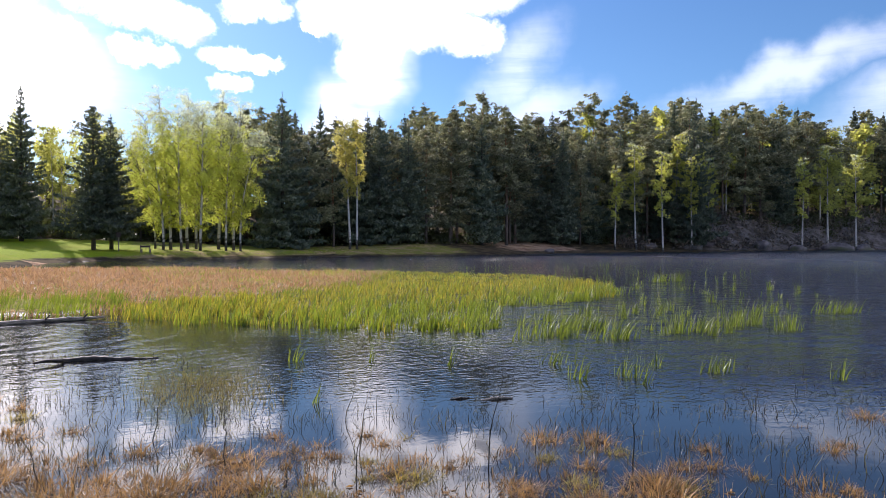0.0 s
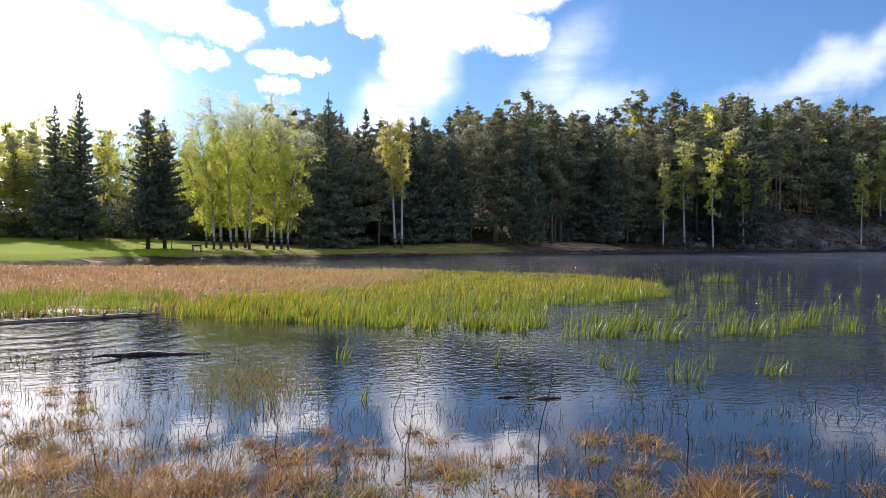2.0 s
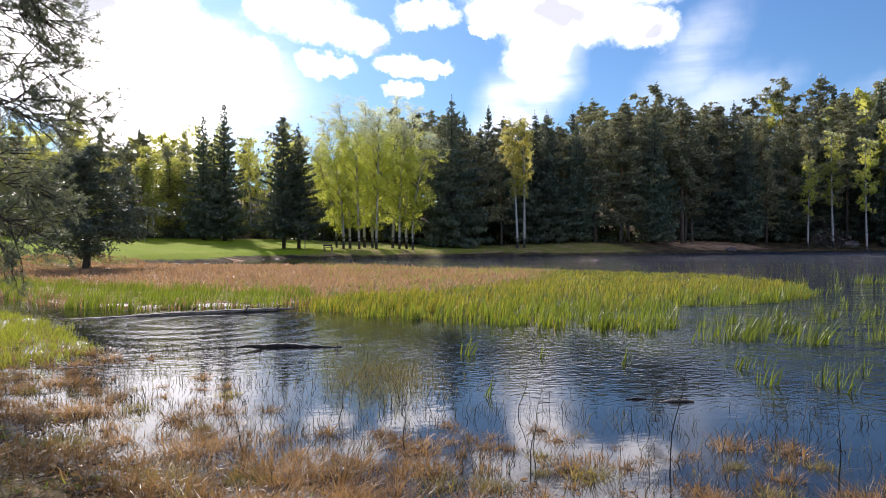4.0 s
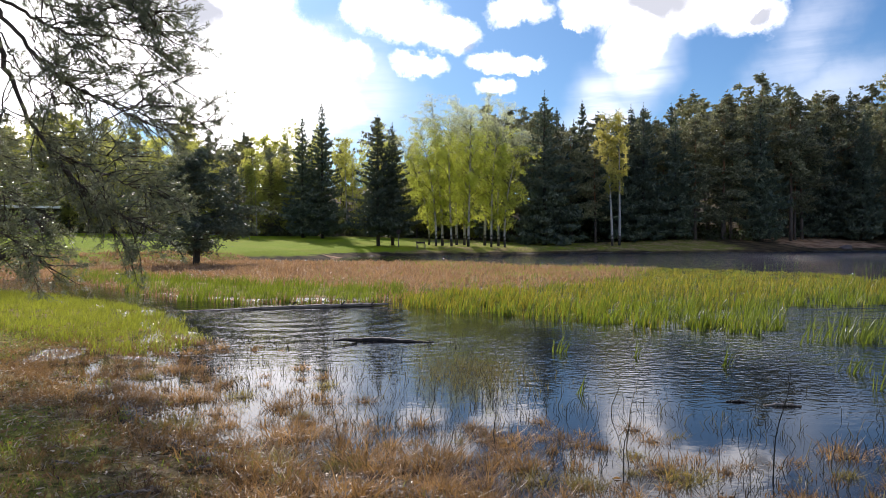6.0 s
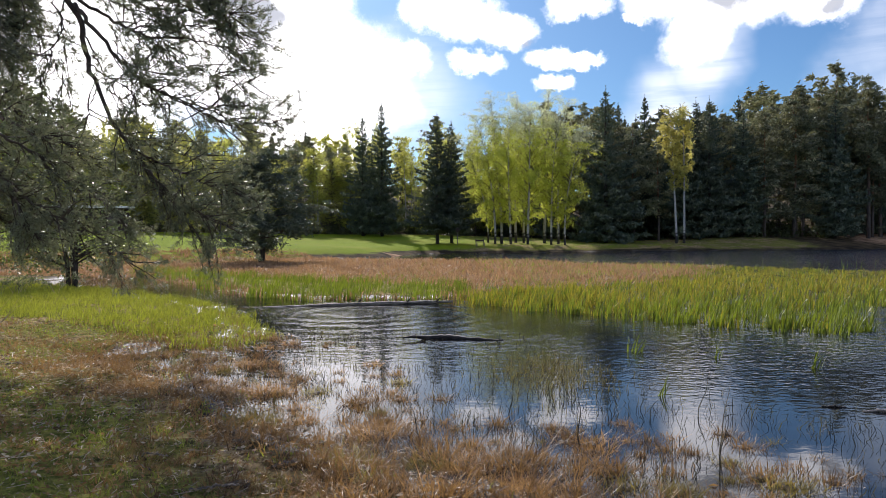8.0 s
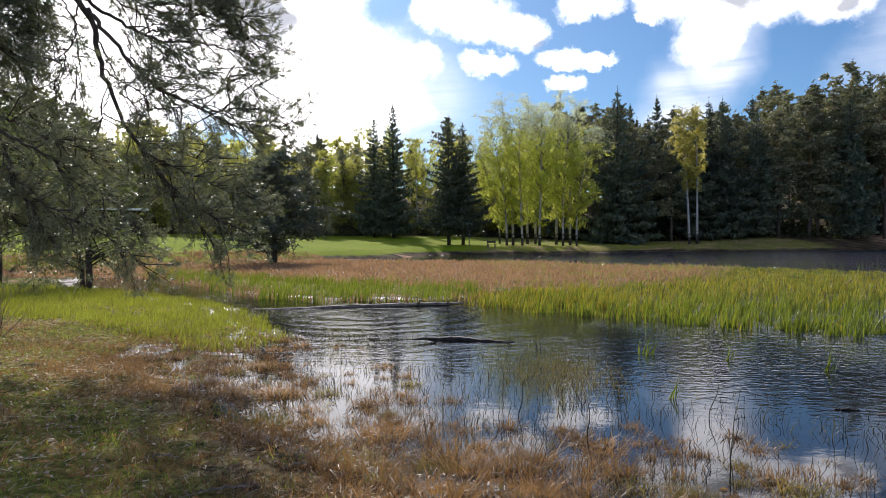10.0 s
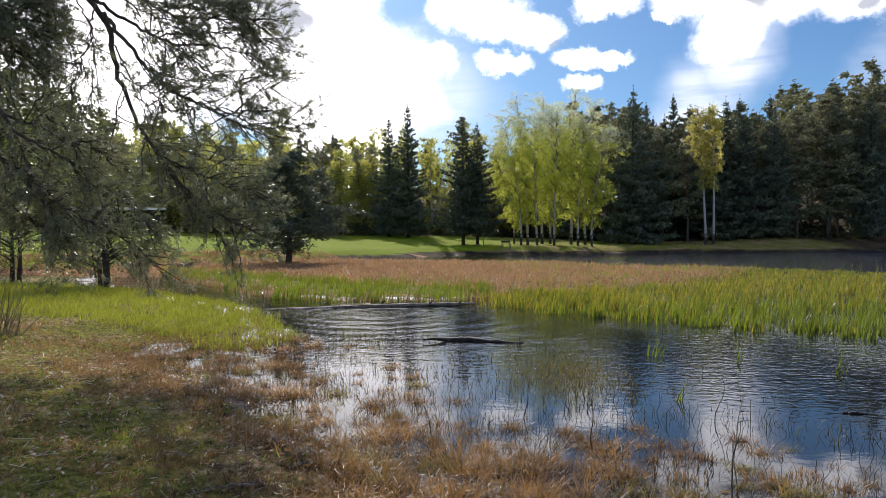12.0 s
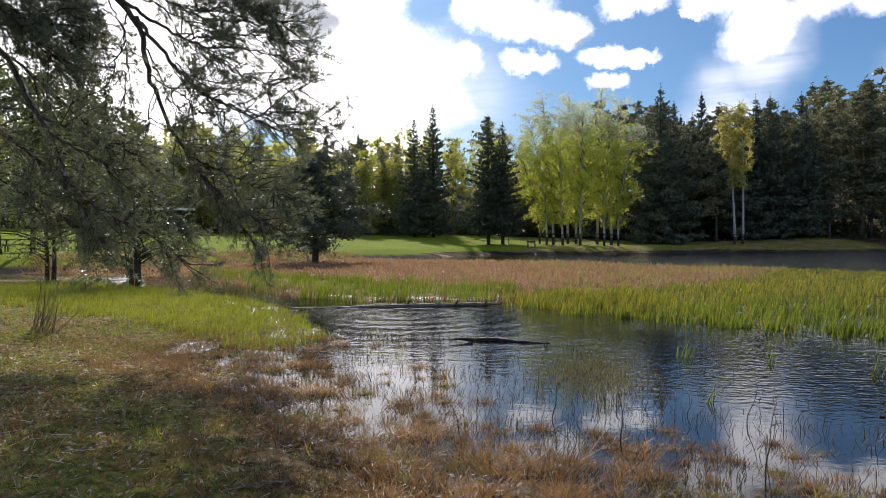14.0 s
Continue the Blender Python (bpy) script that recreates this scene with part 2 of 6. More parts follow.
def water_mat():
    m = bpy.data.materials.new("lake water")
    t = nodes_of(m)
    pos = t.nodes.new("ShaderNodeTexCoord").outputs["Object"]
    xyz = node(t, "ShaderNodeSeparateXYZ", ins={0: pos})
    # ripples are low in the sheltered shallows and grow out on the lake
    reach = fmath(t, "ADD", fmath(t, "MULTIPLY", xyz.outputs[0], 0.55), fmath(t, "MULTIPLY", xyz.outputs[1], 0.83))
    calm = ramp(t, reach, 6.2, 9.6, 0.085, 1.0)
    calm = fmath(t, "MULTIPLY", calm, ramp(t, xyz.outputs[0], 5.0, 10.5, 0.24, 2.5))
    calm = fmath(t, "MULTIPLY", calm, ramp(t, xyz.outputs[1], 74.0, 88.0, 1.0, 0.15))
    calm = fmath(t, "MULTIPLY", calm, ramp(t, xyz.outputs[0], 6.0, 24.0, 0.95, 3.0))
    patch = ramp(t, noise_tex(t, pos, 0.25, 3).outputs["Fac"], 0.3, 0.65, 0.45, 1.0)
    v1 = node(t, "ShaderNodeMapping", ins={"Vector": pos, "Rotation": (0, 0, radians(12)), "Scale": (0.7, 1.0, 1)}).outputs[0]
    v2 = node(t, "ShaderNodeMapping", ins={"Vector": pos, "Rotation": (0, 0, radians(-24)), "Scale": (0.75, 1.0, 1)}).outputs[0]
    n1 = noise_tex(t, v1, 6.2, 3, 0.6)
    n2 = noise_tex(t, v2, 12.0, 2, 0.5)
    # longer wind waves out on the open water
    v0 = node(t, "ShaderNodeMapping", ins={"Vector": pos, "Rotation": (0, 0, radians(28)), "Scale": (0.5, 1.0, 1)}).outputs[0]
    n0 = fmath(t, "MULTIPLY", noise_tex(t, v0, 2.1, 1, 0.4).outputs["Fac"], ramp(t, xyz.outputs[0], 4.0, 12.0, 0.0, 2.2))
    # ring waves by the logs
    c = node(t, "ShaderNodeVectorMath", op="SUBTRACT", ins={0: pos, 1: (-0.2, 15.9, 0)}).outputs[0]
    wob = node(t, "ShaderNodeVectorMath", op="SCALE", ins={0: noise_tex(t, pos, 0.7, 3).outputs["Color"]})
    wob.inputs["Scale"].default_value = 1.3
    c = node(t, "ShaderNodeVectorMath", op="ADD", ins={0: c, 1: wob.outputs[0]}).outputs[0]
    r = node(t, "ShaderNodeVectorMath", op="LENGTH", ins={0: c}).outputs["Value"]
    ring = fmath(t, "MULTIPLY", fmath(t, "SINE", fmath(t, "MULTIPLY", r, 9.5)), ramp(t, r, 1.0, 8.0, 0.34, 0.0))
    h = fmath(t, "ADD", fmath(t, "ADD", n1.outputs["Fac"], fmath(t, "MULTIPLY", n2.outputs["Fac"], 0.5)), fmath(t, "ADD", ring, n0))
    h = fmath(t, "MULTIPLY", h, fmath(t, "MULTIPLY", calm, patch))
    bp = node(t, "ShaderNodeBump", ins={"Height": h, "Strength": 1.0, "Distance": WAVE})
    p = node(t, "ShaderNodeBsdfPrincipled", ins={"Base Color": (0.009, 0.010, 0.012, 1), "Roughness": ramp(t, xyz.outputs[0], 18.0, 70.0, 0.03, 0.28), "IOR": 1.333, "Normal": bp.outputs[0]})
    finish(t, p.outputs[0])
    return m


WAVE = 0.05


def ground_mat():
    """Lawn, dry sedge litter, wet mud, sand and rock, by the sheet's cover masks."""
    m = bpy.data.materials.new("ground")
    t = nodes_of(m)
    pos = t.nodes.new("ShaderNodeTexCoord").outputs["Object"]

    def mask(name):
        a = t.nodes.new("ShaderNodeAttribute")
        a.attribute_name = name
        return a.outputs["Fac"]
    n1 = noise_tex(t, pos, 9.0, 6, 0.7).outputs["Fac"]
    n2 = noise_tex(t, pos, 0.6, 4).outputs["Fac"]
    n3 = noise_tex(t, pos, 0.07, 4).outputs["Fac"]
    n4 = noise_tex(t, pos, 45.0, 3, 0.7).outputs["Fac"]
    litter = mixc(t, ramp(t, n1, 0.32, 0.68), (0.065, 0.042, 0.020), (0.52, 0.38, 0.19))
    moss = mixc(t, ramp(t, n1, 0.3, 0.7), (0.065, 0.075, 0.014), (0.31, 0.29, 0.06))
    dry = mixc(t, ramp(t, n2, 0.38, 0.56), litter, moss)
    lawn = mixc(t, ramp(t, n1, 0.3, 0.7), (0.13, 0.20, 0.009), (0.25, 0.31, 0.016))
    lawn = mixc(t, ramp(t, n3, 0.45, 0.62, 0.0, 0.75), lawn, (0.23, 0.255, 0.022))
    lawn = mixc(t, ramp(t, n2, 0.6, 0.75, 0.0, 0.5), lawn, (0.20, 0.19, 0.06))
    mud = mixc(t, ramp(t, n1, 0.35, 0.65), (0.035, 0.026, 0.018), (0.085, 0.062, 0.04))
    sand = mixc(t, ramp(t, n2, 0.35, 0.65), (0.20, 0.115, 0.06), (0.42, 0.28, 0.17))
    rock = mixc(t, ramp(t, n2, 0.35, 0.65), (0.06, 0.05, 0.045), (0.17, 0.145, 0.135))
    rock = mixc(t, ramp(t, n1, 0.45, 0.65, 0.0, 0.8), rock, (0.07, 0.075, 0.035))
    forest = mixc(t, ramp(t, n2, 0.35, 0.65), (0.035, 0.028, 0.016), (0.10, 0.075, 0.04))
    col = forest
    edge = fmath(t, "MULTIPLY", fmath(t, "SUBTRACT", n2, 0.5), 0.7)
    for name, c in (("dry", dry), ("lawn", lawn), ("rock", rock), ("sand", sand), ("mud", mud)):
        k = mask(name)
        k = ramp(t, fmath(t, "ADD", k, fmath(t, "MULTIPLY", edge, fmath(t, "MULTIPLY", fmath(t, "MULTIPLY", k, fmath(t, "SUBTRACT", 1.0, k)), 4.0))), 0.25, 0.75)
        col = mixc(t, k, col, c)
    wet = mask("mud")
    hgt = fmath(t, "ADD", n1, fmath(t, "MULTIPLY", n4, 0.4))
    bp = node(t, "ShaderNodeBump", ins={"Height": hgt, "Strength": 1.0, "Distance": 0.07})
    ro = ramp(t, wet, 0.3, 0.9, 0.9, 0.27)
    p = node(t, "ShaderNodeBsdfPrincipled", ins={"Base Color": col, "Roughness": ro, "Normal": bp.outputs[0], "Specular IOR Level": ramp(t, wet, 0.3, 0.9, 0.03, 0.5)})
    finish(t, p.outputs[0])
    return m


M_GROUND, M_WATER = ground_mat(), water_mat()
M_SPRUCE = leafy("spruce needles", (0.045, 0.060, 0.046), (0.19, 0.215, 0.135), (0.14, 0.17, 0.07), 0.18, tree_shift=0.35)
M_PINE = leafy("pine needles", (0.060, 0.070, 0.042), (0.50, 0.47, 0.25), (0.26, 0.26, 0.10), 0.2, tree_shift=0.42)
M_BIRCH = leafy("young birch leaves", (0.21, 0.23, 0.038), (0.46, 0.48, 0.10), (0.58, 0.61, 0.10), 0.58, tree_shift=0.14)
M_BIRCH_OLD = leafy("yellow birch leaves", (0.30, 0.275, 0.07), (0.54, 0.49, 0.14), (0.60, 0.54, 0.14), 0.5, tree_shift=0.1)
M_BROAD = leafy("spring leaves", (0.13, 0.14, 0.045), (0.38, 0.38, 0.10), (0.58, 0.58, 0.12), 0.58)
M_TWIG = leafy("bare twigs", (0.34, 0.35, 0.24), (0.56, 0.58, 0.38), (0.62, 0.64, 0.36), 0.5)
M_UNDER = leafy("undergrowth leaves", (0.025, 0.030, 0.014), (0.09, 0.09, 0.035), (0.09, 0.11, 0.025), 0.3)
M_NEEDLE = leafy("near pine needles", (0.05, 0.062, 0.038), (0.29, 0.305, 0.19), (0.25, 0.27, 0.12), 0.32, rough=0.36, gloss=0.55)
M_ALDER = leafy("small grey-green leaves", (0.05, 0.065, 0.025), (0.15, 0.17, 0.07), (0.16, 0.20, 0.04), 0.35, rough=0.4, gloss=0.5)
M_REED = leafy("green reed blades", (0.012, 0.030, 0.006), (0.24, 0.28, 0.036), (0.20, 0.25, 0.016), 0.38, rough=0.38, gloss=0.45, tree_shift=0.06)
M_SEDGE = leafy("dry sedge", (0.085, 0.046, 0.022), (0.53, 0.34, 0.175), (0.44, 0.25, 0.11), 0.35, vary=0.55, tree_shift=0.1)
M_TUFT = leafy("tussock sedge", (0.018, 0.010, 0.005), (0.46, 0.275, 0.11), (0.40, 0.225, 0.07), 0.34, rough=0.45, gloss=0.3, tree_shift=0.35)
M_MOSSY = leafy("olive sedge", (0.04, 0.033, 0.010), (0.33, 0.255, 0.085), (0.30, 0.24, 0.05), 0.4, tree_shift=0.3)
M_GRASS = leafy("short grass", (0.07, 0.10, 0.015), (0.29, 0.29, 0.06), (0.30, 0.34, 0.035), 0.45)
M_LUSH = leafy("fresh green grass", (0.05, 0.065, 0.010), (0.34, 0.35, 0.04), (0.29, 0.31, 0.03), 0.40)
M_STRAW = leafy("straw", (0.15, 0.10, 0.05), (0.62, 0.52, 0.34), (0.36, 0.27, 0.12), 0.2)
M_OLIVE = leafy("olive water plants", (0.045, 0.04, 0.012), (0.20, 0.165, 0.055), (0.18, 0.15, 0.04), 0.35)
M_SCRUB = leafy("grey-brown leafless scrub", (0.06, 0.048, 0.038), (0.17, 0.135, 0.10), (0.12, 0.10, 0.06), 0.25)
M_OLDREED = leafy("yellowed reed blades", (0.09, 0.08, 0.012), (0.40, 0.36, 0.06), (0.36, 0.31, 0.03), 0.42, tree_shift=0.05)
M_STEM = leafy("dark water stems", (0.014, 0.011, 0.007), (0.06, 0.048, 0.025), (0.06, 0.06, 0.02), 0.15)
M_BBARK, M_PBARK = birch_bark(), pine_bark()
M_BARK = rough_mat("dark bark", (0.035, 0.028, 0.022), (0.11, 0.085, 0.065), 5.0, stretch=(3, 3, 0.8), bump=0.7)
M_LOG = rough_mat("weathered log", (0.05, 0.04, 0.03), (0.34, 0.28, 0.21), 7.0, rough=0.6, stretch=(0.6, 4, 4), bump=0.6)
M_WETLOG = rough_mat("wet dark wood", (0.008, 0.007, 0.006), (0.05, 0.04, 0.03), 7.0, rough=0.6, stretch=(0.6, 4, 4), bump=0.6)
M_PEAT = rough_mat("dark peat and roots", (0.022, 0.014, 0.008), (0.11, 0.07, 0.035), 22.0, rough=0.7, bump=0.9)
M_ROCK = rough_mat("grey rock", (0.07, 0.06, 0.055), (0.19, 0.165, 0.15), 0.8, bump=0.8, third=(0.09, 0.09, 0.05), dist=0.2)
M_PALE = rough_mat("pale painted roof edge", (0.55, 0.55, 0.53), (0.72, 0.72, 0.70), 2.0)
M_DARKWALL = rough_mat("dark board wall", (0.03, 0.022, 0.02), (0.07, 0.05, 0.045), 4.0, stretch=(4, 4, 0.3))
M_GREYWOOD = rough_mat("grey wood", (0.10, 0.085, 0.07), (0.24, 0.20, 0.17), 6.0)
M_METAL = rough_mat("dark painted metal", (0.02, 0.02, 0.02), (0.05, 0.05, 0.05), 8.0, rough=0.5)

# ---- plan ----
NEAR = np.array([(40, -2), (12, 0.2), (4.8, 2.5), (3.8, 3.0), (2.7, 3.6), (1.9, 4.2), (0.9, 4.7), (0.3, 4.9), (-0.3, 5.6), (-0.9, 6.6), (-1.4, 7.6),
                 (-2.4, 8.8), (-3.4, 9.8), (-3.4, 10.7), (-2.6, 10.4), (-2.1, 11.4), (-3.1, 14.4), (-5.2, 18), (-8, 21.6), (-10.4, 24), (-13, 28),
                 (-15, 33), (-60, 34), (-200, 30), (-200, -200), (40, -200)], float)
MARSH = np.array([(-19, 32), (-11.6, 32), (-7, 25.5), (-4.2, 20.6), (-2, 19), (1.3, 18.6), (2.6, 22), (7, 22.5), (11.7, 27), (13.6, 31), (17, 36),
                  (11.6, 40), (8.2, 48), (3.0, 50.5), (-2, 53), (-7, 57), (-11, 57.5), (-14, 50), (-17, 44), (-22, 38)], float)
LAWN = np.array([(-200, 20), (-60, 26), (-27, 30), (-19, 34.5), (-14.5, 42), (-11, 48.5), (-8.5, 55), (-1, 61), (1, 72), (5, 76.5), (12, 78.5), (20, 81), (31, 86), (41.4, 83.7),
                 (56.6, 84.4), (77.8, 91.5), (98.5, 95.9), (121, 91), (155, 93), (180, 92), (240, 80), (400, 40), (3000, 0), (3000, 3000), (-3000, 3000), (-3000, 20)], float)
FOREST_EDGE = [(-95, 60), (-70, 82), (-45, 98), (-20, 110), (5, 115), (22, 106), (30, 99), (45, 95.5), (60, 95), (78, 102), (100, 106), (122, 101), (155, 103), (185, 101), (215, 94), (270, 78)]


def signed(poly, x, y):
    """Signed distance to a polygon's edge, positive inside."""
    best = np.full(x.shape, 1e9)
    inside = np.zeros(x.shape, bool)
    for (ax, ay), (bx, by) in zip(poly, np.roll(poly, -1, axis=0)):
        dx, dy = bx - ax, by - ay
        s = np.clip(((x - ax) * dx + (y - ay) * dy) / (dx * dx + dy * dy), 0, 1)
        best = np.minimum(best, np.hypot(x - ax - s * dx, y - ay - s * dy))
        if dy != 0:
            cross = (ay > y) != (by > y)
            inside ^= cross & (x < dx * (y - ay) / dy + ax)
    return np.where(inside, best, -best)


def wobble(x, y, size, seed=0.0):
    """Smooth unevenness between -1 and 1."""
    a, b = x / size + seed, y / size - 1.7 * seed
    return (np.sin(2.1 * a + 1.3 * np.sin(1.7 * b)) + np.sin(2.7 * b + 1.9 * np.sin(1.3 * a + 1)) + np.sin(1.9 * (a + b) + seed)) / 3


def smooth(v, lo, hi):
    s = np.clip((v - lo) / (hi - lo), 0, 1)
    return s * s * (3 - 2 * s)


def inland(x, y):
    """Metres behind the forest's edge."""
    e = np.array(FOREST_EDGE)
    line = np.interp(x, e[:, 0], e[:, 1])
    return y - line


def cover(x, y):
    x, y = np.asarray(x, float), np.asarray(y, float)
    wob = wobble(x, y, 0.7) * 0.22 + wobble(x, y, 2.3, 3) * 0.3
    sn = signed(NEAR, x, y) + wob
    sm = signed(MARSH, x, y) + wob
    sl = signed(LAWN, x, y) + wob * 1.5
    h_near = np.clip(sn * 0.055, -0.5, 0.26) + wobble(x, y, 0.22, 5) * 0.022 + wobble(x, y, 0.8, 9) * 0.028
    h_marsh = np.clip(sm * 0.05, -0.5, 0.05)
    h_lawn = np.clip(sl * 0.26, -0.6, 0.8) + np.clip(sl - 3.1, 0, 60) * 0.047
    s = inland(x, y)
    right = smooth(x, 34, 50)
    rocky = smooth(x, 108, 128)
    h_right = np.clip(sl * 0.3, -0.6, 0.35) + np.clip(sl - 1.5, 0, 80) * (0.13 + 0.09 * rocky) + smooth(sl, 1.0, 13) * rocky * (3.2 + wobble(x, y, 5) * 1.3 + wobble(x, y, 17, 2) * 1.3)
    h_right = np.minimum(h_right, 22)
    h_lawn = h_lawn + np.clip(s - 4, 0, 60) * 0.2
    h_land = h_lawn * (1 - right) + h_right * right
    h = np.maximum(np.maximum(h_near, h_marsh), h_land)
    return h, sn, sm, sl, s, right, rocky


def height(x, y):
    return float(cover(np.array([x]), np.array([y]))[0][0])


def heights(x, y):
    return cover(x, y)[0]


# ---- mesh helpers ----
def mesh_of(name, verts, faces, mat, smooth_faces=False):
    me = bpy.data.meshes.new(name)
    me.from_pydata(np.asarray(verts, float).tolist(), [], faces.tolist() if hasattr(faces, "tolist") else faces)
    me.materials.append(mat)
    if smooth_faces:
        me.polygons.foreach_set("use_smooth", [True] * len(me.polygons))
    return me


def part(name, geometry, mat, parent=None, label="", smooth_faces=False):
    ob = new(name, mesh_of(name, *geometry, mat, smooth_faces))
    if parent is not None:
        ob.parent = parent
    if label:
        tagged(ob, label)
    return ob


def thing(name, label, category, group=""):
    return tagged(new(name), label, category, group)


def join(*geos):
    vs, fs, n = [], [], 0
    for v, f in geos:
        v = np.asarray(v, float)
        vs.append(v)
        fs += [[i + n for i in face] for face in (f.tolist() if hasattr(f, "tolist") else f)]
        n += len(v)
    return np.vstack(vs), fs


def tube(path, radii, sides=6):
    """A tapering, closed tube along a path."""
    path = np.asarray(path, float)
    n = len(path)
    tang = np.gradient(path, axis=0)
    tang /= np.linalg.norm(tang, axis=1)[:, None] + 1e-9
    ref = np.where(np.abs(tang[:, 2:3]) > 0.8, np.array([[1.0, 0, 0]]), np.array([[0, 0, 1.0]]))
    if len(set(map(tuple, ref))) > 1:
        ref = np.repeat(ref[:1], n, 0) + 0.01
    u = np.cross(tang, ref)
    u /= np.linalg.norm(u, axis=1)[:, None] + 1e-9
    w = np.cross(tang, u)
    a = np.linspace(0, 2 * math.pi, sides, endpoint=False)
    r = np.asarray(radii, float)[:, None, None]
    ring = path[:, None, :] + r * (np.cos(a)[None, :, None] * u[:, None, :] + np.sin(a)[None, :, None] * w[:, None, :])
    faces = []
    for i in range(n - 1):
        for j in range(sides):
            k = (j + 1) % sides
            faces.append([i * sides + j, i * sides + k, (i + 1) * sides + k, (i + 1) * sides + j])
    faces.append(list(range(sides))[::-1])
    faces.append([(n - 1) * sides + j for j in range(sides)])
    return ring.reshape(-1, 3), faces


def leaves(rng, centres, size, flat=0.0, long=1.0, drop=0.0, single=False, slim=1.0):
    """One small folded leaf clump (two triangles, or a single one for far trees) at each centre."""
    c = np.asarray(centres, float)
    n = len(c)
    size = np.broadcast_to(np.asarray(size, float), (n,))[:, None]
    d = rng.normal(size=(n, 3))
    d[:, 2] = d[:, 2] * (1 - flat) - drop
    d /= np.linalg.norm(d, axis=1)[:, None] + 1e-9
    e = np.cross(d, rng.normal(size=(n, 3)))
    e /= np.linalg.norm(e, axis=1)[:, None] + 1e-9
    k = np.cross(d, e)
    a = c - d * size * 0.5 * long
    b = c + e * size * 0.42 + k * size * 0.12
    t = c + d * size * 0.5 * long
    g = c - e * size * 0.42 + k * size * 0.12
    if single:
        return np.stack([a - e * slim * size * 0.3, c + e * slim * size * 0.62 + k * size * 0.12, t - e * slim * size * 0.25], 1).reshape(-1, 3), np.arange(3 * n).reshape(n, 3)
    v = np.stack([a, b, t, g], 1).reshape(-1, 3)
    f = np.arange(4 * n).reshape(n, 4)
    tri = np.concatenate([f[:, [0, 1, 2]], f[:, [0, 2, 3]]], 1).reshape(-1, 3)
    return v, tri


def blades(rng, x, y, z, tall, wide, lean, wind=(0.0, 0.0), segments=3, tipw=0.08):
    """Grass blades: tapering, bent strips rooted at x, y, z."""
    n = len(x)
    tall = np.broadcast_to(np.asarray(tall, float), (n,))
    wide = np.broadcast_to(np.asarray(wide, float), (n,))
    lean = np.broadcast_to(np.asarray(lean, float), (n,))
    a = rng.uniform(0, 2 * math.pi, n)
    bx, by = np.cos(a) * lean + wind[0], np.sin(a) * lean + wind[1]
    bend = np.hypot(bx, by) + 1e-6
    ux, uy, total = bx / bend, by / bend, bend * 1.6
    f = rng.uniform(0, math.pi, n)
    sx, sy = np.cos(f), np.sin(f)
    cx, cy, cz = np.array(x, float), np.array(y, float), np.array(z, float)
    rows = []
    for i in range(segments + 1):
        s = i / segments
        if i:
            ang = total * (0.15 + 0.85 * (s - 0.5 / segments))
            cx, cy, cz = cx + ux * np.sin(ang) * tall / segments, cy + uy * np.sin(ang) * tall / segments, cz + np.cos(ang) * tall / segments
        w = wide * 0.5 * (1 - (1 - tipw) * s ** 1.6)
        rows.append(np.stack([np.stack([cx - sx * w, cy - sy * w, cz], 1), np.stack([cx + sx * w, cy + sy * w, cz], 1)], 1))
    v = np.stack(rows, 1).reshape(-1, 3)
    per = 2 * (segments + 1)
    base = (np.arange(n) * per)[:, None]
    quads = np.concatenate([base + np.array([[2 * i, 2 * i + 1, 2 * i + 3, 2 * i + 2]]) for i in range(segments)], 1).reshape(-1, 4)
    return v, quads


def scatter(rng, poly, count, box, margin=0.0, keep=None):
    """Random places inside a polygon."""
    xs, ys = [], []
    got = 0
    while got < count:
        x, y = rng.uniform(box[0], box[2], count), rng.uniform(box[1], box[3], count)
        ok = signed(poly, x, y) > margin
        if keep is not None:
            ok &= keep(x, y)
        xs.append(x[ok]), ys.append(y[ok])
        got += ok.sum()
        if len(xs) > 60:
            break
    return np.concatenate(xs)[:count], np.concatenate(ys)[:count]


# ---- ground and water ----
def grid_lines(fine_lo, fine_hi, step, mid_lo, mid_hi, mid_step, far_lo, far_hi):
    out = list(np.arange(fine_lo, fine_hi, step))
    v = fine_hi
    d = step
    while v < mid_hi:
        out.append(v)
        d = min(d * 1.12, mid_step)
        v += d
    while v < far_hi:
        out.append(v)
        d *= 1.25
        v += d
    out.append(far_hi)
    v, d = fine_lo, step
    while v > mid_lo:
        d = min(d * 1.12, mid_step)
        v -= d
        out.append(v)
    while v > far_lo:
        d *= 1.25
        v -= d
        out.append(v)
    return np.array(sorted(set(out)))


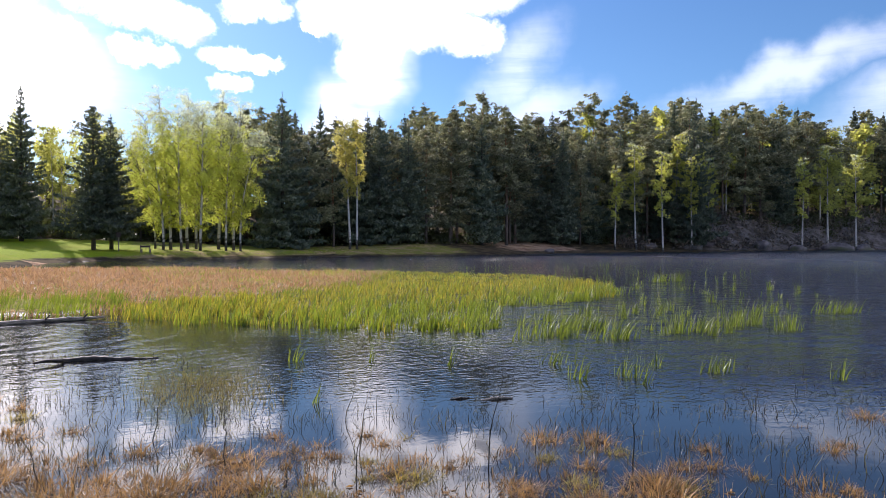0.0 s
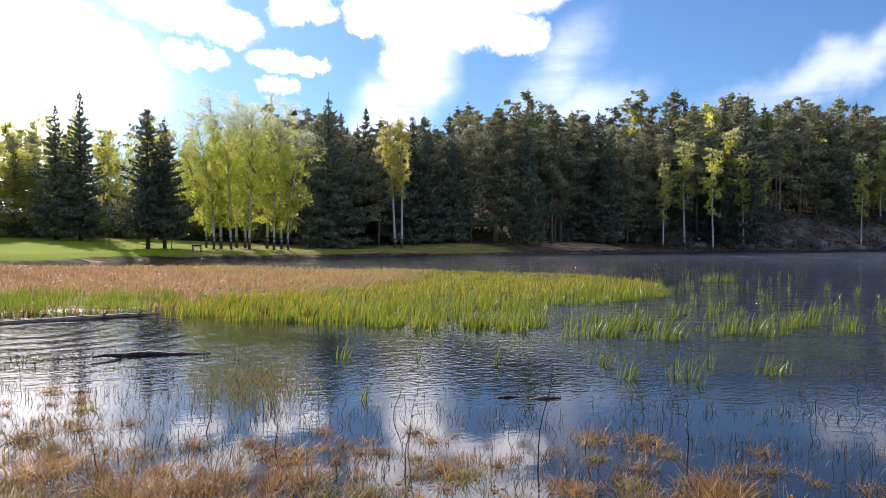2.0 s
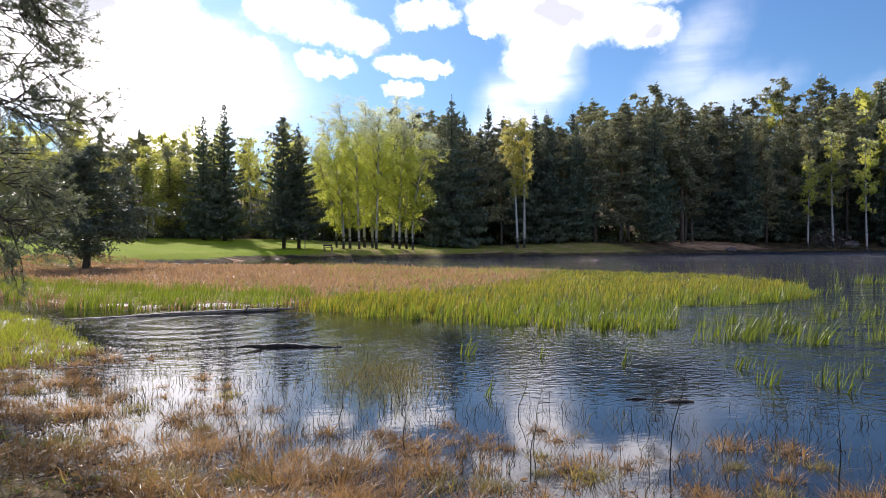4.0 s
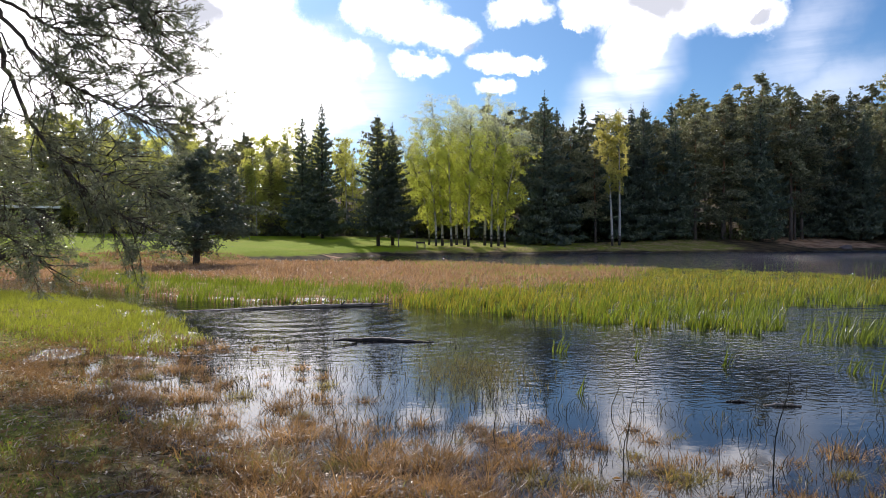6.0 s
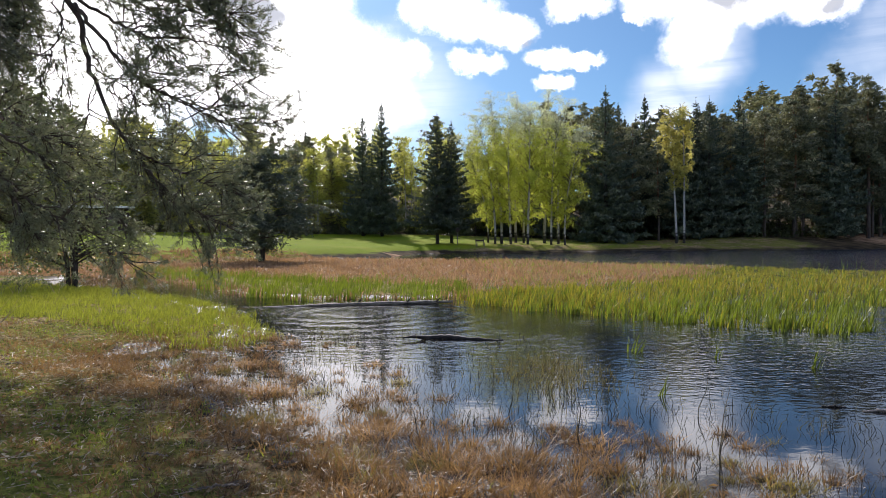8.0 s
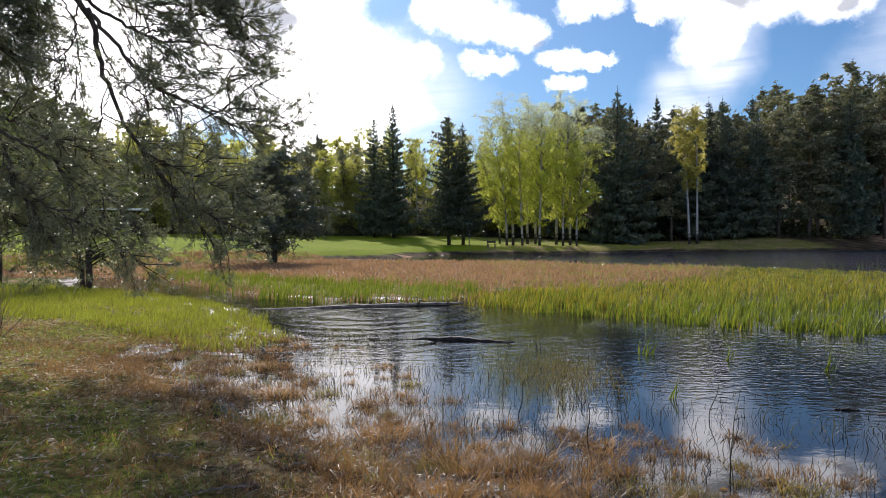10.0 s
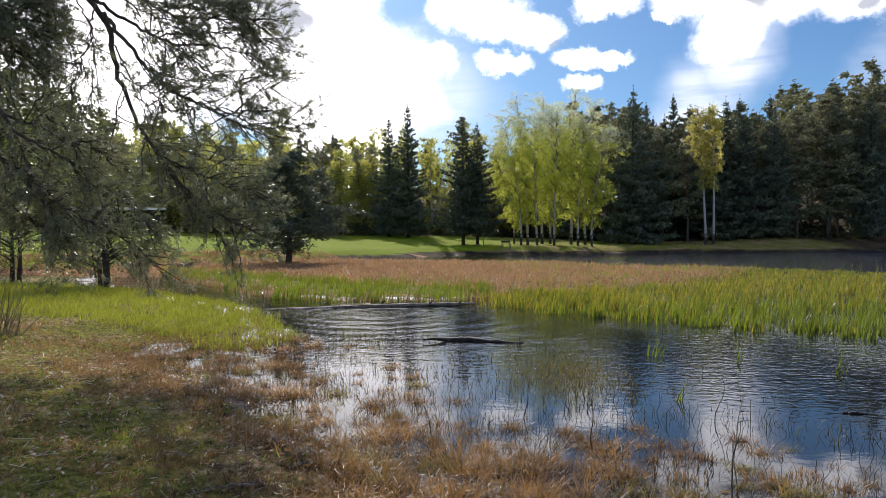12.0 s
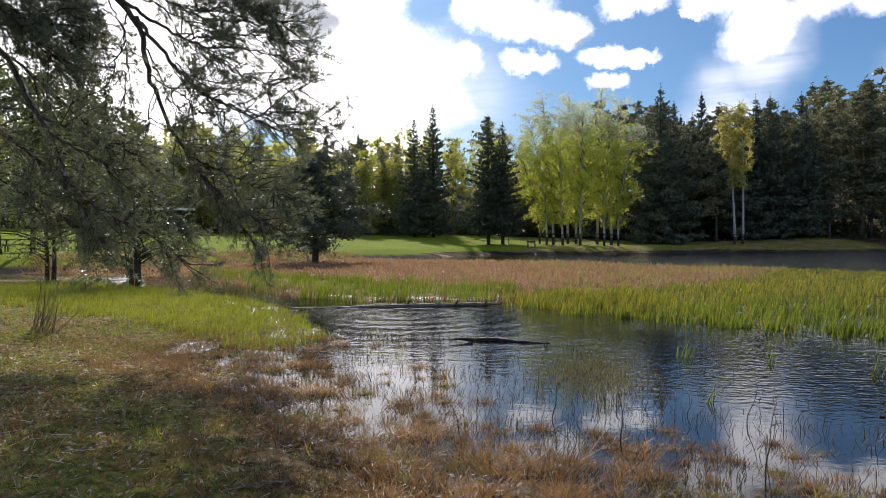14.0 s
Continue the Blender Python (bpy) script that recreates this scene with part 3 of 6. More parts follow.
def build_ground():
    gx = grid_lines(-6.0, 6.0, 0.14, -70, 215, 1.6, -2500, 2500)
    gy = grid_lines(2.0, 14.0, 0.14, -8, 125, 1.3, -2500, 2500)
    x, y = np.meshgrid(gx, gy)
    h, sn, sm, sl, s, right, rocky = cover(x, y)
    nx, ny = len(gx), len(gy)
    v = np.stack([x, y, h], -1).reshape(-1, 3)
    i = (np.arange(ny - 1)[:, None] * nx + np.arange(nx - 1)[None, :]).reshape(-1, 1)
    f = i + np.array([[0, 1, nx + 1, nx]])
    me = mesh_of("ground", v, f, M_GROUND, True)
    beach = np.exp(-(((x - 77) / 11) ** 2)) * smooth(sl, 0.5, 3) * smooth(-s, -9, -2) + smooth(-np.hypot((x - 1.5) / 1.2, (y - 66.5) / 1.6), -3.2, -1.5) * 0.8
    masks = {
        "dry": np.maximum(smooth(np.maximum(sn, sm), 0.2, 1.0), smooth(sl, 0.3, 1.5) * smooth(x, 0, 10) * (1 - smooth(x, 50, 60)) * smooth(-s, -3, 2)),
        "lawn": smooth(sl, 0.4, 2.5) * (1 - smooth(x, 30, 48)) * smooth(-s, -3, 2) * (1 - 0.5 * smooth(x, 3, 14)),
        "rock": rocky * smooth(sl, 0.5, 2) * smooth(-sl, -26, -14) + 0.25 * right * smooth(sl, 0, 1) * smooth(-sl, -4, -1.5),
        "sand": np.clip(beach, 0, 1),
        "mud": smooth(-np.abs(np.maximum(sn, sm) + 0.1), -0.9, -0.25) * smooth(-sl, -0.6, 0.4) * (1 - smooth(y, 30, 36)) + smooth(-np.maximum(np.maximum(sn, sm), sl), -0.1, 0.4),
    }
    for name, val in masks.items():
        a = me.attributes.new(name, "FLOAT", "POINT")
        a.data.foreach_set("value", np.clip(val, 0, 1).astype(np.float32).ravel())
    tagged(new("ground", me), "uneven lakeside ground of dry sedge, lawn and forest floor", "ground", kind="structure")


build_ground()
wv = np.array([(-400, -60, 0), (500, -60, 0), (500, 130, 0), (-400, 130, 0)], float)
tagged(new("water", mesh_of("water", wv, [[0, 1, 2, 3]], M_WATER)), "dark rippled lake water reflecting sky and trees", "water", kind="structure")

# ---- trees ----
def spruce_geo(seed, tall, wide, clear=0.07, coarse=1.0):
    rng = np.random.default_rng(seed)
    trunk = tube([(0, 0, -0.4), (0.02, 0, tall * 0.3), (0, 0.03, tall * 0.7), (0, 0, tall)], [0.02 * tall * 0.75, 0.0115 * tall, 0.006 * tall, 0.01], 7)
    pts, sizes = [], []
    z = tall * clear
    while z < tall * 0.975:
        u = z / tall
        reach = wide * ((1 - u) ** 0.85 * 1.05 + 0.02) * rng.uniform(0.85, 1.12) * (0.75 + 0.25 * min(1, (u - clear) * 9))
        n = 5 + int(4 * (1 - u))
        a0 = rng.uniform(0, 6.28)
        for k in range(n):
            a = a0 + 6.283 * k / n + rng.normal(0, 0.25)
            ln = reach * rng.uniform(0.4, 1.25)
            lift = rng.normal(0, 0.006 * tall)
            m = max(7, int(ln * 24 / coarse))
            s = rng.uniform(0.02, 1.0, m) ** 0.62
            droop = (-0.42 + 0.55 * u) * ln * s + 0.26 * ln * s ** 3
            side = rng.normal(0, 0.13 * ln + 0.05, m) * (1.1 - 0.7 * s)
            hang = -np.abs(rng.normal(0, 0.20, m)) * (0.25 + 0.75 * (1 - u))
            pts.append(np.stack([np.cos(a) * ln * s - np.sin(a) * side, np.sin(a) * ln * s + np.cos(a) * side, z + lift + droop + hang], 1))
            sizes.append(np.full(m, (0.16 + 0.26 * (1 - u)) * coarse ** 0.5) * rng.uniform(0.7, 1.3, m))
        z += tall * 0.026 * rng.uniform(0.75, 1.25) * (0.7 + 0.5 * (1 - u))
    m = 14
    pts.append(np.stack([rng.normal(0, 0.05, m), rng.normal(0, 0.05, m), tall * rng.uniform(0.955, 1.012, m)], 1))
    sizes.append(np.full(m, 0.16))
    p = np.vstack(pts)
    return trunk, leaves(rng, p, np.concatenate(sizes), long=1.8, drop=0.7, single=True, slim=0.7)


def limb(rng, base, az, rise, ln, sag=0.0, bend=0.25, n=5):
    """Points of a branch that leaves base, rising and then sagging."""
    pts = [np.array(base, float)]
    a = az
    for i in range(n):
        s = (i + 1) / n
        a += rng.normal(0, bend) / n * 2
        up = rise * (1 - s) - sag * s
        d = np.array([math.cos(a), math.sin(a), up])
        pts.append(pts[-1] + d / np.linalg.norm(d) * ln / n)
    return np.array(pts)


def pine_geo(seed, tall, wide, bare=0.42, dense=1.0, coarse=1.0, fine=1.0, thick=1.0):
    """A pine: straight bole, spreading limbs that carry flat pads of needles."""
    rng = np.random.default_rng(seed)
    lean = rng.normal(0, 0.012, 2) * tall
    spine = np.array([(lean[0] * s ** 2 + 0.1 * math.sin(5 * s + seed), lean[1] * s ** 2, -0.4 + (tall + 0.4) * s) for s in np.linspace(0, 1, 8)])
    woods = [tube(spine, thick * 0.017 * tall * (1 - 0.93 * np.linspace(0, 1, 8)) * 0.8, 7)]
    pts, sizes = [], []
    n = int(40 * dense)
    side = rng.uniform(0, 6.283)
    for k in range(n):
        u = bare + (1 - bare) * (k + rng.uniform(0, 1)) / n
        base = np.array([np.interp(u * tall, spine[:, 2], spine[:, i]) for i in range(2)] + [u * tall])
        v = (u - bare) / (1 - bare)
        az = rng.uniform(0, 6.283)
        ln = wide * (0.10 + 1.1 * (1 - v) ** 0.5 * (0.6 + 0.4 * min(1, v * 4))) * rng.uniform(0.4, 1.3) * (1 + 0.22 * math.cos(az - side))
        br = limb(rng, base, az, 0.1 + 1.0 * v * v, ln, sag=-0.15 - 0.4 * v, n=4)
        woods.append(tube(br[::2], np.linspace(0.05, 0.012, 3) * (0.6 + 0.5 * (1 - v)), 3))
        for q in range(3 + int(ln * 1.9)):
            s = rng.uniform(0.3, 1.05)
            c = br[0] + (br[-1] - br[0]) * s + rng.normal(0, 0.2 * ln ** 0.7, 3) * np.array([1, 1, 0.35])
            m = int(24 / coarse * rng.uniform(0.7, 1.3))
            pad = rng.uniform(0.7, 1.35) * fine * (0.5 + 0.5 * min(1, (1 - v) * 2.2))
            d = rng.normal(0, 1, (m, 3)) * np.array([0.42, 0.42, 0.13]) * pad
            d[:, 2] -= 0.25 * (d[:, 0] ** 2 + d[:, 1] ** 2) / max(pad, 0.2)
            pts.append(c + d)
            sizes.append(rng.uniform(0.19, 0.42, m) * fine * (0.75 + 0.25 * min(1, (1 - v) * 3)))
    m = 16
    pts.append(spine[-1] + rng.normal(0, 1, (m, 3)) * np.array([0.14, 0.14, 0.35]) * fine)
    sizes.append(np.full(m, 0.2 * fine))
    return join(*woods), leaves(rng, np.vstack(pts), np.concatenate(sizes) * coarse ** 0.5, flat=0.25, long=1.9, single=True, slim=0.62)


def birch_geo(seed, tall, wide, start=0.22, leafy_to=0.78, fine=1.0, leaf=0.17, count=70, tilt=None):
    """A birch: pale stem, ascending limbs, hanging leafy sprays and a thin, barely leafed top."""
    rng = np.random.default_rng(seed)
    lean = rng.normal(0, 0.02, 2) * tall + (np.zeros(2) if tilt is None else np.array(tilt))
    spine = np.array([(lean[0] * s ** 2 + 0.12 * math.sin(4 * s + seed), lean[1] * s ** 2 + 0.1 * math.sin(3 * s), -0.4 + (tall + 0.4) * s) for s in np.linspace(0, 1, 9)])
    stem = tube(spine, 0.0105 * tall * (1 - 0.94 * np.linspace(0, 1, 9)), 7)
    limbs, pts, twigs = [], [], []
    for k in range(count):
        u = start + (0.97 - start) * (k + rng.uniform(0, 1)) / count
        base = np.array([np.interp(u * tall, spine[:, 2], spine[:, i]) for i in range(2)] + [u * tall])
        v = (u - start) / (1 - start)
        ln = wide * (0.35 + 0.85 * math.sin(math.pi * min(1, 0.06 + 0.88 * v))) * rng.uniform(0.45, 1.2)
        br = limb(rng, base, rng.uniform(0, 6.283), 1.8, ln * 1.25, sag=0.1, n=4)
        limbs.append(tube(br, np.linspace(0.035, 0.008, 5) * (1.2 - 0.6 * v), 4))
        for q in range(int((4 + ln * 3) * fine)):
            s = rng.uniform(0.3, 1.0) * 4
            i = min(3, int(s))
            c = br[i] + (br[i + 1] - br[i]) * (s - i) + rng.normal(0, 0.16, 3)
            hang = rng.uniform(0.25, 0.95) * (0.6 + 0.4 * math.sin(math.pi * v))
            if u < leafy_to + rng.normal(0, 0.10):
                m = int(hang * 13 * fine) + 6
                t = rng.uniform(0, 1, m)
                pts.append(c + np.stack([rng.normal(0, 0.13, m), rng.normal(0, 0.13, m), -hang * t], 1))
            else:
                m = 12
                t = rng.uniform(0, 1, m)
                twigs.append(c + np.stack([rng.normal(0, 0.25, m), rng.normal(0, 0.25, m), hang * (t - 0.4) * 0.8], 1))
    pts = np.vstack(pts)
    crown = leaves(rng, pts, rng.uniform(0.6, 1.3, len(pts)) * leaf * 1.15, drop=0.4, single=True)
    tw = None
    if twigs:
        tw = np.vstack(twigs)
        tw = leaves(rng, tw, rng.uniform(0.5, 1.1, len(tw)) * leaf * 0.62, long=2.6, single=True)
    return stem, join(*limbs), crown, tw


def broad_geo(seed, tall, wide, stems=1, leaf=0.22, start=0.2, count=60, per=60, single=False, thick=1.0, split=False):
    """A bushy broad-leaved tree."""
    rng = np.random.default_rng(seed)
    woods, pts, boles = [], [], []
    for j in range(stems):
        a = rng.uniform(0, 6.28)
        off = np.array([math.cos(a), math.sin(a)]) * (0.12 * wide if stems > 1 else 0)
        top = tall * (1 if j == 0 else rng.uniform(0.7, 0.95))
        spine = np.array([(off[0] * (0.3 + 2.2 * s) + 0.15 * math.sin(4 * s + j), off[1] * (0.3 + 2.2 * s), -0.3 + (top + 0.3) * s) for s in np.linspace(0, 1, 7)])
        boles.append(tube(spine, 0.016 * thick * tall * (1 - 0.93 * np.linspace(0, 1, 7)), 7))
        for k in range(count // stems):
            u = start + (0.98 - start) * rng.uniform(0, 1)
            base = np.array([np.interp(u * top, spine[:, 2], spine[:, i]) for i in range(2)] + [u * top])
            v = (u - start) / (1 - start)
            ln = wide * (0.5 + 0.6 * math.sin(math.pi * min(1, 0.2 + 0.75 * v))) * rng.uniform(0.5, 1.1)
            br = limb(rng, base, rng.uniform(0, 6.283), 0.9, ln, sag=0.2, bend=0.5, n=4)
            woods.append(tube(br[::2], np.linspace(0.006, 0.0015, 3) * tall, 3) if single else tube(br, np.linspace(0.006, 0.0015, 5) * tall, 4))
            m = int(per * rng.uniform(0.7, 1.3))
            s = rng.uniform(0.25, 1.05, m)[:, None]
            c = br[0] + (br[-1] - br[0]) * s
            pts.append(c + rng.normal(0, 0.17 * ln ** 0.8, (m, 3)))
    pts = np.vstack(pts)
    crown = leaves(rng, pts, rng.uniform(0.6, 1.3, len(pts)) * leaf, single=single)
    if split:
        return join(*boles), crown, join(*woods)
    return join(*boles, *woods), crown


def make_tree(kind, label, category, trunk, crown, bark, leaf_mat, limbs=None, twigs=None, group=""):
    ob = thing(kind, label, category, group)
    part("trunk", trunk, bark, ob, smooth_faces=True)
    if limbs:
        tagged(part("branchwork", limbs, M_BARK, ob), kind="stuff")
    part("crown", crown, leaf_mat, ob)
    if twigs is not None:
        tagged(part("top_spray", twigs, M_TWIG, ob, "thin greyish top twigs"), kind="stuff")
    return ob


def place(x, y, turn=0.0, size=1.0, sink=0.0, stretch=1.0):
    return Matrix.LocRotScale((x, y, height(x, y) - sink), Euler((0, 0, turn)), (size, size, size * stretch))


def polar(az, d):
    """A place by azimuth in degrees and distance from the bank where the walker stands."""
    return 0.1 + d * math.sin(radians(az)), 0.7 + d * math.cos(radians(az))


G_FOREST = "trees of the lakeside forest"
SPRUCES = [make_tree("spruce", "tall dark green spruce at the forest edge", "spruce", *spruce_geo(s, 20, w), M_BARK, M_SPRUCE, group=G_FOREST) for s, w in ((11, 4.6), (12, 4.0), (13, 5.2))]
PINES = [make_tree("pine", "tall dark pine with a bare reddish upper trunk", "pine", *pine_geo(s, 20, w, b, d), M_PBARK, M_PINE, group=G_FOREST) for s, w, b, d in ((21, 4.2, 0.34, 1.0), (22, 3.8, 0.42, 0.95), (23, 4.6, 0.26, 1.1), (24, 3.9, 0.14, 1.2))]
BROADS = [make_tree("broadleaf_tree", "young spring-green broadleaf tree at the forest edge", "tree", *broad_geo(s, 16, w, 1, 0.23, 0.06, 70, 105, True), M_BARK, M_BROAD, group=G_FOREST) for s, w in ((31, 3.6), (32, 2.9))]
LAWN_SPRUCES = [make_tree("spruce", "dark spruce with a bare lower trunk on the lawn", "spruce", *spruce_geo(s, 20, w, 0.13), M_BARK, M_SPRUCE, group="spruces on the lawn") for s, w in ((15, 5.5), (16, 4.8))]
FBIRCHES = []
for s, w in ((41, 2.0), (42, 1.6)):
    st, li, cr, tw = birch_geo(s, 18, w, 0.35, 0.95, 0.75, 0.22, 44)
    FBIRCHES.append(make_tree("birch", "slender birch with pale trunk and thin green leaves", "birch", st, cr, M_BBARK, M_BROAD, li, tw, G_FOREST))
FAR_SPRUCES = [make_tree("spruce", "tall dark green spruce inside the forest", "spruce", *spruce_geo(s, 20, w, 0.2, 2.7), M_BARK, M_SPRUCE, group=G_FOREST) for s, w in ((17, 4.0), (18, 3.4))]
FAR_PINES = [make_tree("pine", "tall dark pine inside the forest", "pine", *pine_geo(s, 20, w, b, 0.9, 2.7), M_PBARK, M_PINE, group=G_FOREST) for s, w, b in ((26, 3.6, 0.40), (27, 3.2, 0.45), (28, 4.0, 0.38))]
FAR_BROADS = [make_tree("broadleaf_tree", "young spring-green broadleaf tree inside the forest", "tree", *broad_geo(36, 16, 3.4, 1, 0.5, 0.15, 40, 42, True), M_BARK, M_BROAD, group=G_FOREST)]
used = set()


def plant(model, m):
    """Set out a tree; the model itself is the first one."""
    if model.name not in used:
        used.add(model.name)
        model.matrix_basis = m
        return model
    return copy_thing(model, m @ Matrix.Diagonal((1 / model.scale.x, 1 / model.scale.y, 1 / model.scale.z, 1)))


def plant_forest():
    rng = np.random.default_rng(5)
    e = np.array(FOREST_EDGE, float)
    seg = np.hypot(*np.diff(e, axis=0).T)
    along = np.concatenate([[0], np.cumsum(seg)])
    for row, (back, step) in enumerate(((1.0, 4.0), (5.0, 4.2), (10, 4.2), (17, 4.6), (26, 5.0), (38, 6.0))):
        s = rng.uniform(0, 3)
        while s < along[-1]:
            x = np.interp(s, along, e[:, 0]) + rng.normal(0, 0.9)
            y = np.interp(s, along, e[:, 1]) + back + rng.normal(0, 1.3)
            left = x < 22
            s += step * rng.uniform(0.75, 1.3) * (0.8 if left and row < 4 else 1.0)
            r = rng.uniform()
            shape = np.interp(x, (22, 34, 50, 62, 75, 110, 150, 200), (0.85, 0.86, 0.90, 0.98, 1.02, 1.05, 1.2, 1.3))
            tall = rng.uniform(0.88, 1.24) * (1.0 if row else 0.9) * shape
            if left:
                tall *= (0.68 + 0.03 * row) / max(0.85, shape) * 0.85
                model = (BROADS[rng.integers(2)] if r < (0.72 if row < 2 else 0.45) else FBIRCHES[rng.integers(2)] if r < 0.8 else SPRUCES[rng.integers(3)] if r < 0.88 else PINES[rng.integers(4)])
                if model in BROADS or model in FBIRCHES:
                    tall *= 1.2
                if row == 0 and -14 < x < 12:
                    tall *= 0.8
            elif x > 100 and row < 2 and r < 0.2:
                model = FBIRCHES[rng.integers(2)]
                tall *= 0.8
            elif x > 125 and r < 0.34:
                model = BROADS[rng.integers(2)]
            else:
                model = SPRUCES[rng.integers(3)] if r > (0.58 if x < 55 else 0.74) else PINES[rng.integers(4)]
            if row > 1:
                for near, far in ((SPRUCES, FAR_SPRUCES), (PINES, FAR_PINES), (BROADS, FAR_BROADS)):
                    if model in near:
                        model = far[rng.integers(len(far))]
            if rocky_shelf(x, y) or x < -0.78 * y or x > 2.4 * y:
                continue
            plant(model, place(x, y, rng.uniform(0, 6.28), tall * rng.uniform(0.95, 1.05), 0.1, rng.uniform(0.95, 1.1)))


def rocky_shelf(x, y):
    return x > 118 and y < 106


plant_forest()

# spruces that stand out
for az, d, tall, which in ((3.3, 84.5, 16.0, 0), (4.5, 86, 15.3, 1)):
    plant(LAWN_SPRUCES[which], place(*polar(az, d), az * 3, tall / 20, 0, 1.0))
for az, d, tall, which in ((-1.3, 106, 20.5, 1), (-2.9, 107, 18.6, 1), (17.2, 97, 21.5, 2), (50.6, 150, 29.0, 1)):
    plant(SPRUCES[which], place(*polar(az, d), az * 3, tall / 20, 0, 1.0))


# the birch group on the lawn: azimuth, distance, height, lean direction
GROUP = "birches on the lawn by the shore"
for i, (az, d, tall, out) in enumerate(((7.6, 89, 15.0, -3.6), (8.1, 86, 16.5, -1.9), (8.6, 87, 18.5, -1.2), (9.4, 86, 17.5, -0.6), (9.9, 90, 19.5, 0.0), (10.6, 90, 20, 0.3), (10.9, 86, 18, 0.0),
                                            (12.2, 90, 20, 0.6), (12.7, 87, 17.0, 0.4), (13.3, 89, 19, 1.2), (13.9, 87, 16.0, 2.4))):
    st, li, cr, tw = birch_geo(100 + i, tall * (0.91 + 0.10 * ((i * 7) % 5) / 4), 3.0, 0.13, 0.70, 0.95, 0.135, 74, (out, 0.2))
    b = make_tree("birch", "white-trunked birch in fresh yellow-green leaf on the lawn", "birch", st, cr, M_BBARK, M_BIRCH, li, tw, GROUP)
    b.matrix_basis = place(*polar(az, d), 0.0)
for i, (az, d) in enumerate(((22.6, 97), (23.25, 97.6))):
    st, li, cr, tw = birch_geo(140 + i, 18.4, 1.75, 0.40, 0.97, 1.2, 0.17, 46)
    b = make_tree("birch", "white-trunked birch with sparse yellowish leaves by the shore", "birch", st, cr, M_BBARK, M_BIRCH_OLD, li, tw, "pair of shore birches")
    b.matrix_basis = place(*polar(az, d), i * 2.0)

# ---- undergrowth along the forest edge ----
def build_undergrowth():
    rng = np.random.default_rng(77)
    e = np.array(FOREST_EDGE, float)
    seg = np.hypot(*np.diff(e, axis=0).T)
    along = np.concatenate([[0], np.cumsum(seg)])
    pts, size = [], []
    for k in range(700):
        s = rng.uniform(0, along[-1])
        x, y = np.interp(s, along, e[:, 0]), np.interp(s, along, e[:, 1])
        back = rng.uniform(0.5, 16) ** 1.0
        x, y = x + rng.normal(0, 1), y + back + rng.normal(0, 0.6)
        if 64 < x < 96 and back < 11:
            continue
        r = rng.uniform(0.7, 1.6) * (1.35 if back > 5 else 1.0) * (1.35 if x < 22 else 1.0)
        z = height(x, y)
        m = int(55 * r)
        d = rng.normal(0, 1, (m, 3)) * np.array([r * 0.7, r * 0.7, r * 0.8])
        d[:, 2] = np.abs(d[:, 2])
        pts.append(np.array([x, y, z - 0.1]) + d)
        size.append(rng.uniform(0.25, 0.55, m))
    scrub, ssize = [], []
    for k in range(150):
        x = rng.uniform(100, 215)
        y = np.interp(x, LAWN[:, 0][14:20], LAWN[:, 1][14:20]) + rng.uniform(0.5, 20)
        r = rng.uniform(0.7, 2.2)
        m = int(60 * r)
        d = rng.normal(0, 1, (m, 3)) * np.array([r * 0.6, r * 0.6, r * 0.75])
        d[:, 2] = np.abs(d[:, 2])
        scrub.append(np.array([x, y, height(x, y) - 0.1]) + d)
        ssize.append(rng.uniform(0.2, 0.5, m))
    geo = leaves(rng, np.vstack(scrub), np.concatenate(ssize), long=1.6, single=True)
    tagged(part("scrub", geo, M_SCRUB), "grey-brown leafless scrub on the rocky far bank", "scrub", kind="stuff")
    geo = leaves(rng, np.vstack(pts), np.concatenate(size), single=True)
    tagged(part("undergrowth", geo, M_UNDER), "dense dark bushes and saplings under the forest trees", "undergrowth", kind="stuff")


build_undergrowth()

# slender pale birches on the far shore
for i, (az, d, tall) in enumerate(((46.2, 132, 17), (49.3, 146, 18), (50.1, 147, 19), (51.0, 150, 16), (59.8, 178, 20), (44.6, 128, 13))):
    x, y = polar(az, d + 8)
    plant(FBIRCHES[i % 2], place(x, y, i * 1.1, tall / 18 * 1.25, 0.2, 1.0))

# fresh green trees among them
for i, (az, d, tall) in enumerate(((48.3, 134, 18.5), (50.4, 141, 17), (51.6, 150, 16.5), (58.2, 168, 19), (61.6, 172, 20))):
    x, y = polar(az, d + 5)
    plant(FBIRCHES[i % 2], place(x, y, i * 1.7, tall / 18 * 1.1, 0.2, 1.0))

# ---- far things on the lawn ----
small_pine = make_tree("pine", "small bushy dark pine on the lawn by the marsh", "pine", *pine_geo(63, 7.2, 3.7, 0.12, 1.7, 0.5, 0.7, 2.6), M_BARK, M_SPRUCE)
small_pine.matrix_basis = place(*polar(-11.2, 47.5), 0.5)
for i, (az, d, tall, w) in enumerate(((-31.6, 44, 10, 3.0), (-28.2, 42.5, 9, 3.0), (-33.6, 45, 11, 3.4))):
    g = broad_geo(200 + i, tall, w, 1, 0.20, 0.33, 60, 60)
    b = make_tree("broadleaf_tree", "dark-trunked broadleaf tree with its shadow on the lawn", "tree", *g, M_BARK, M_ALDER, group="trees on the lawn")
    b.matrix_basis = place(*polar(az, d), i * 2.1)
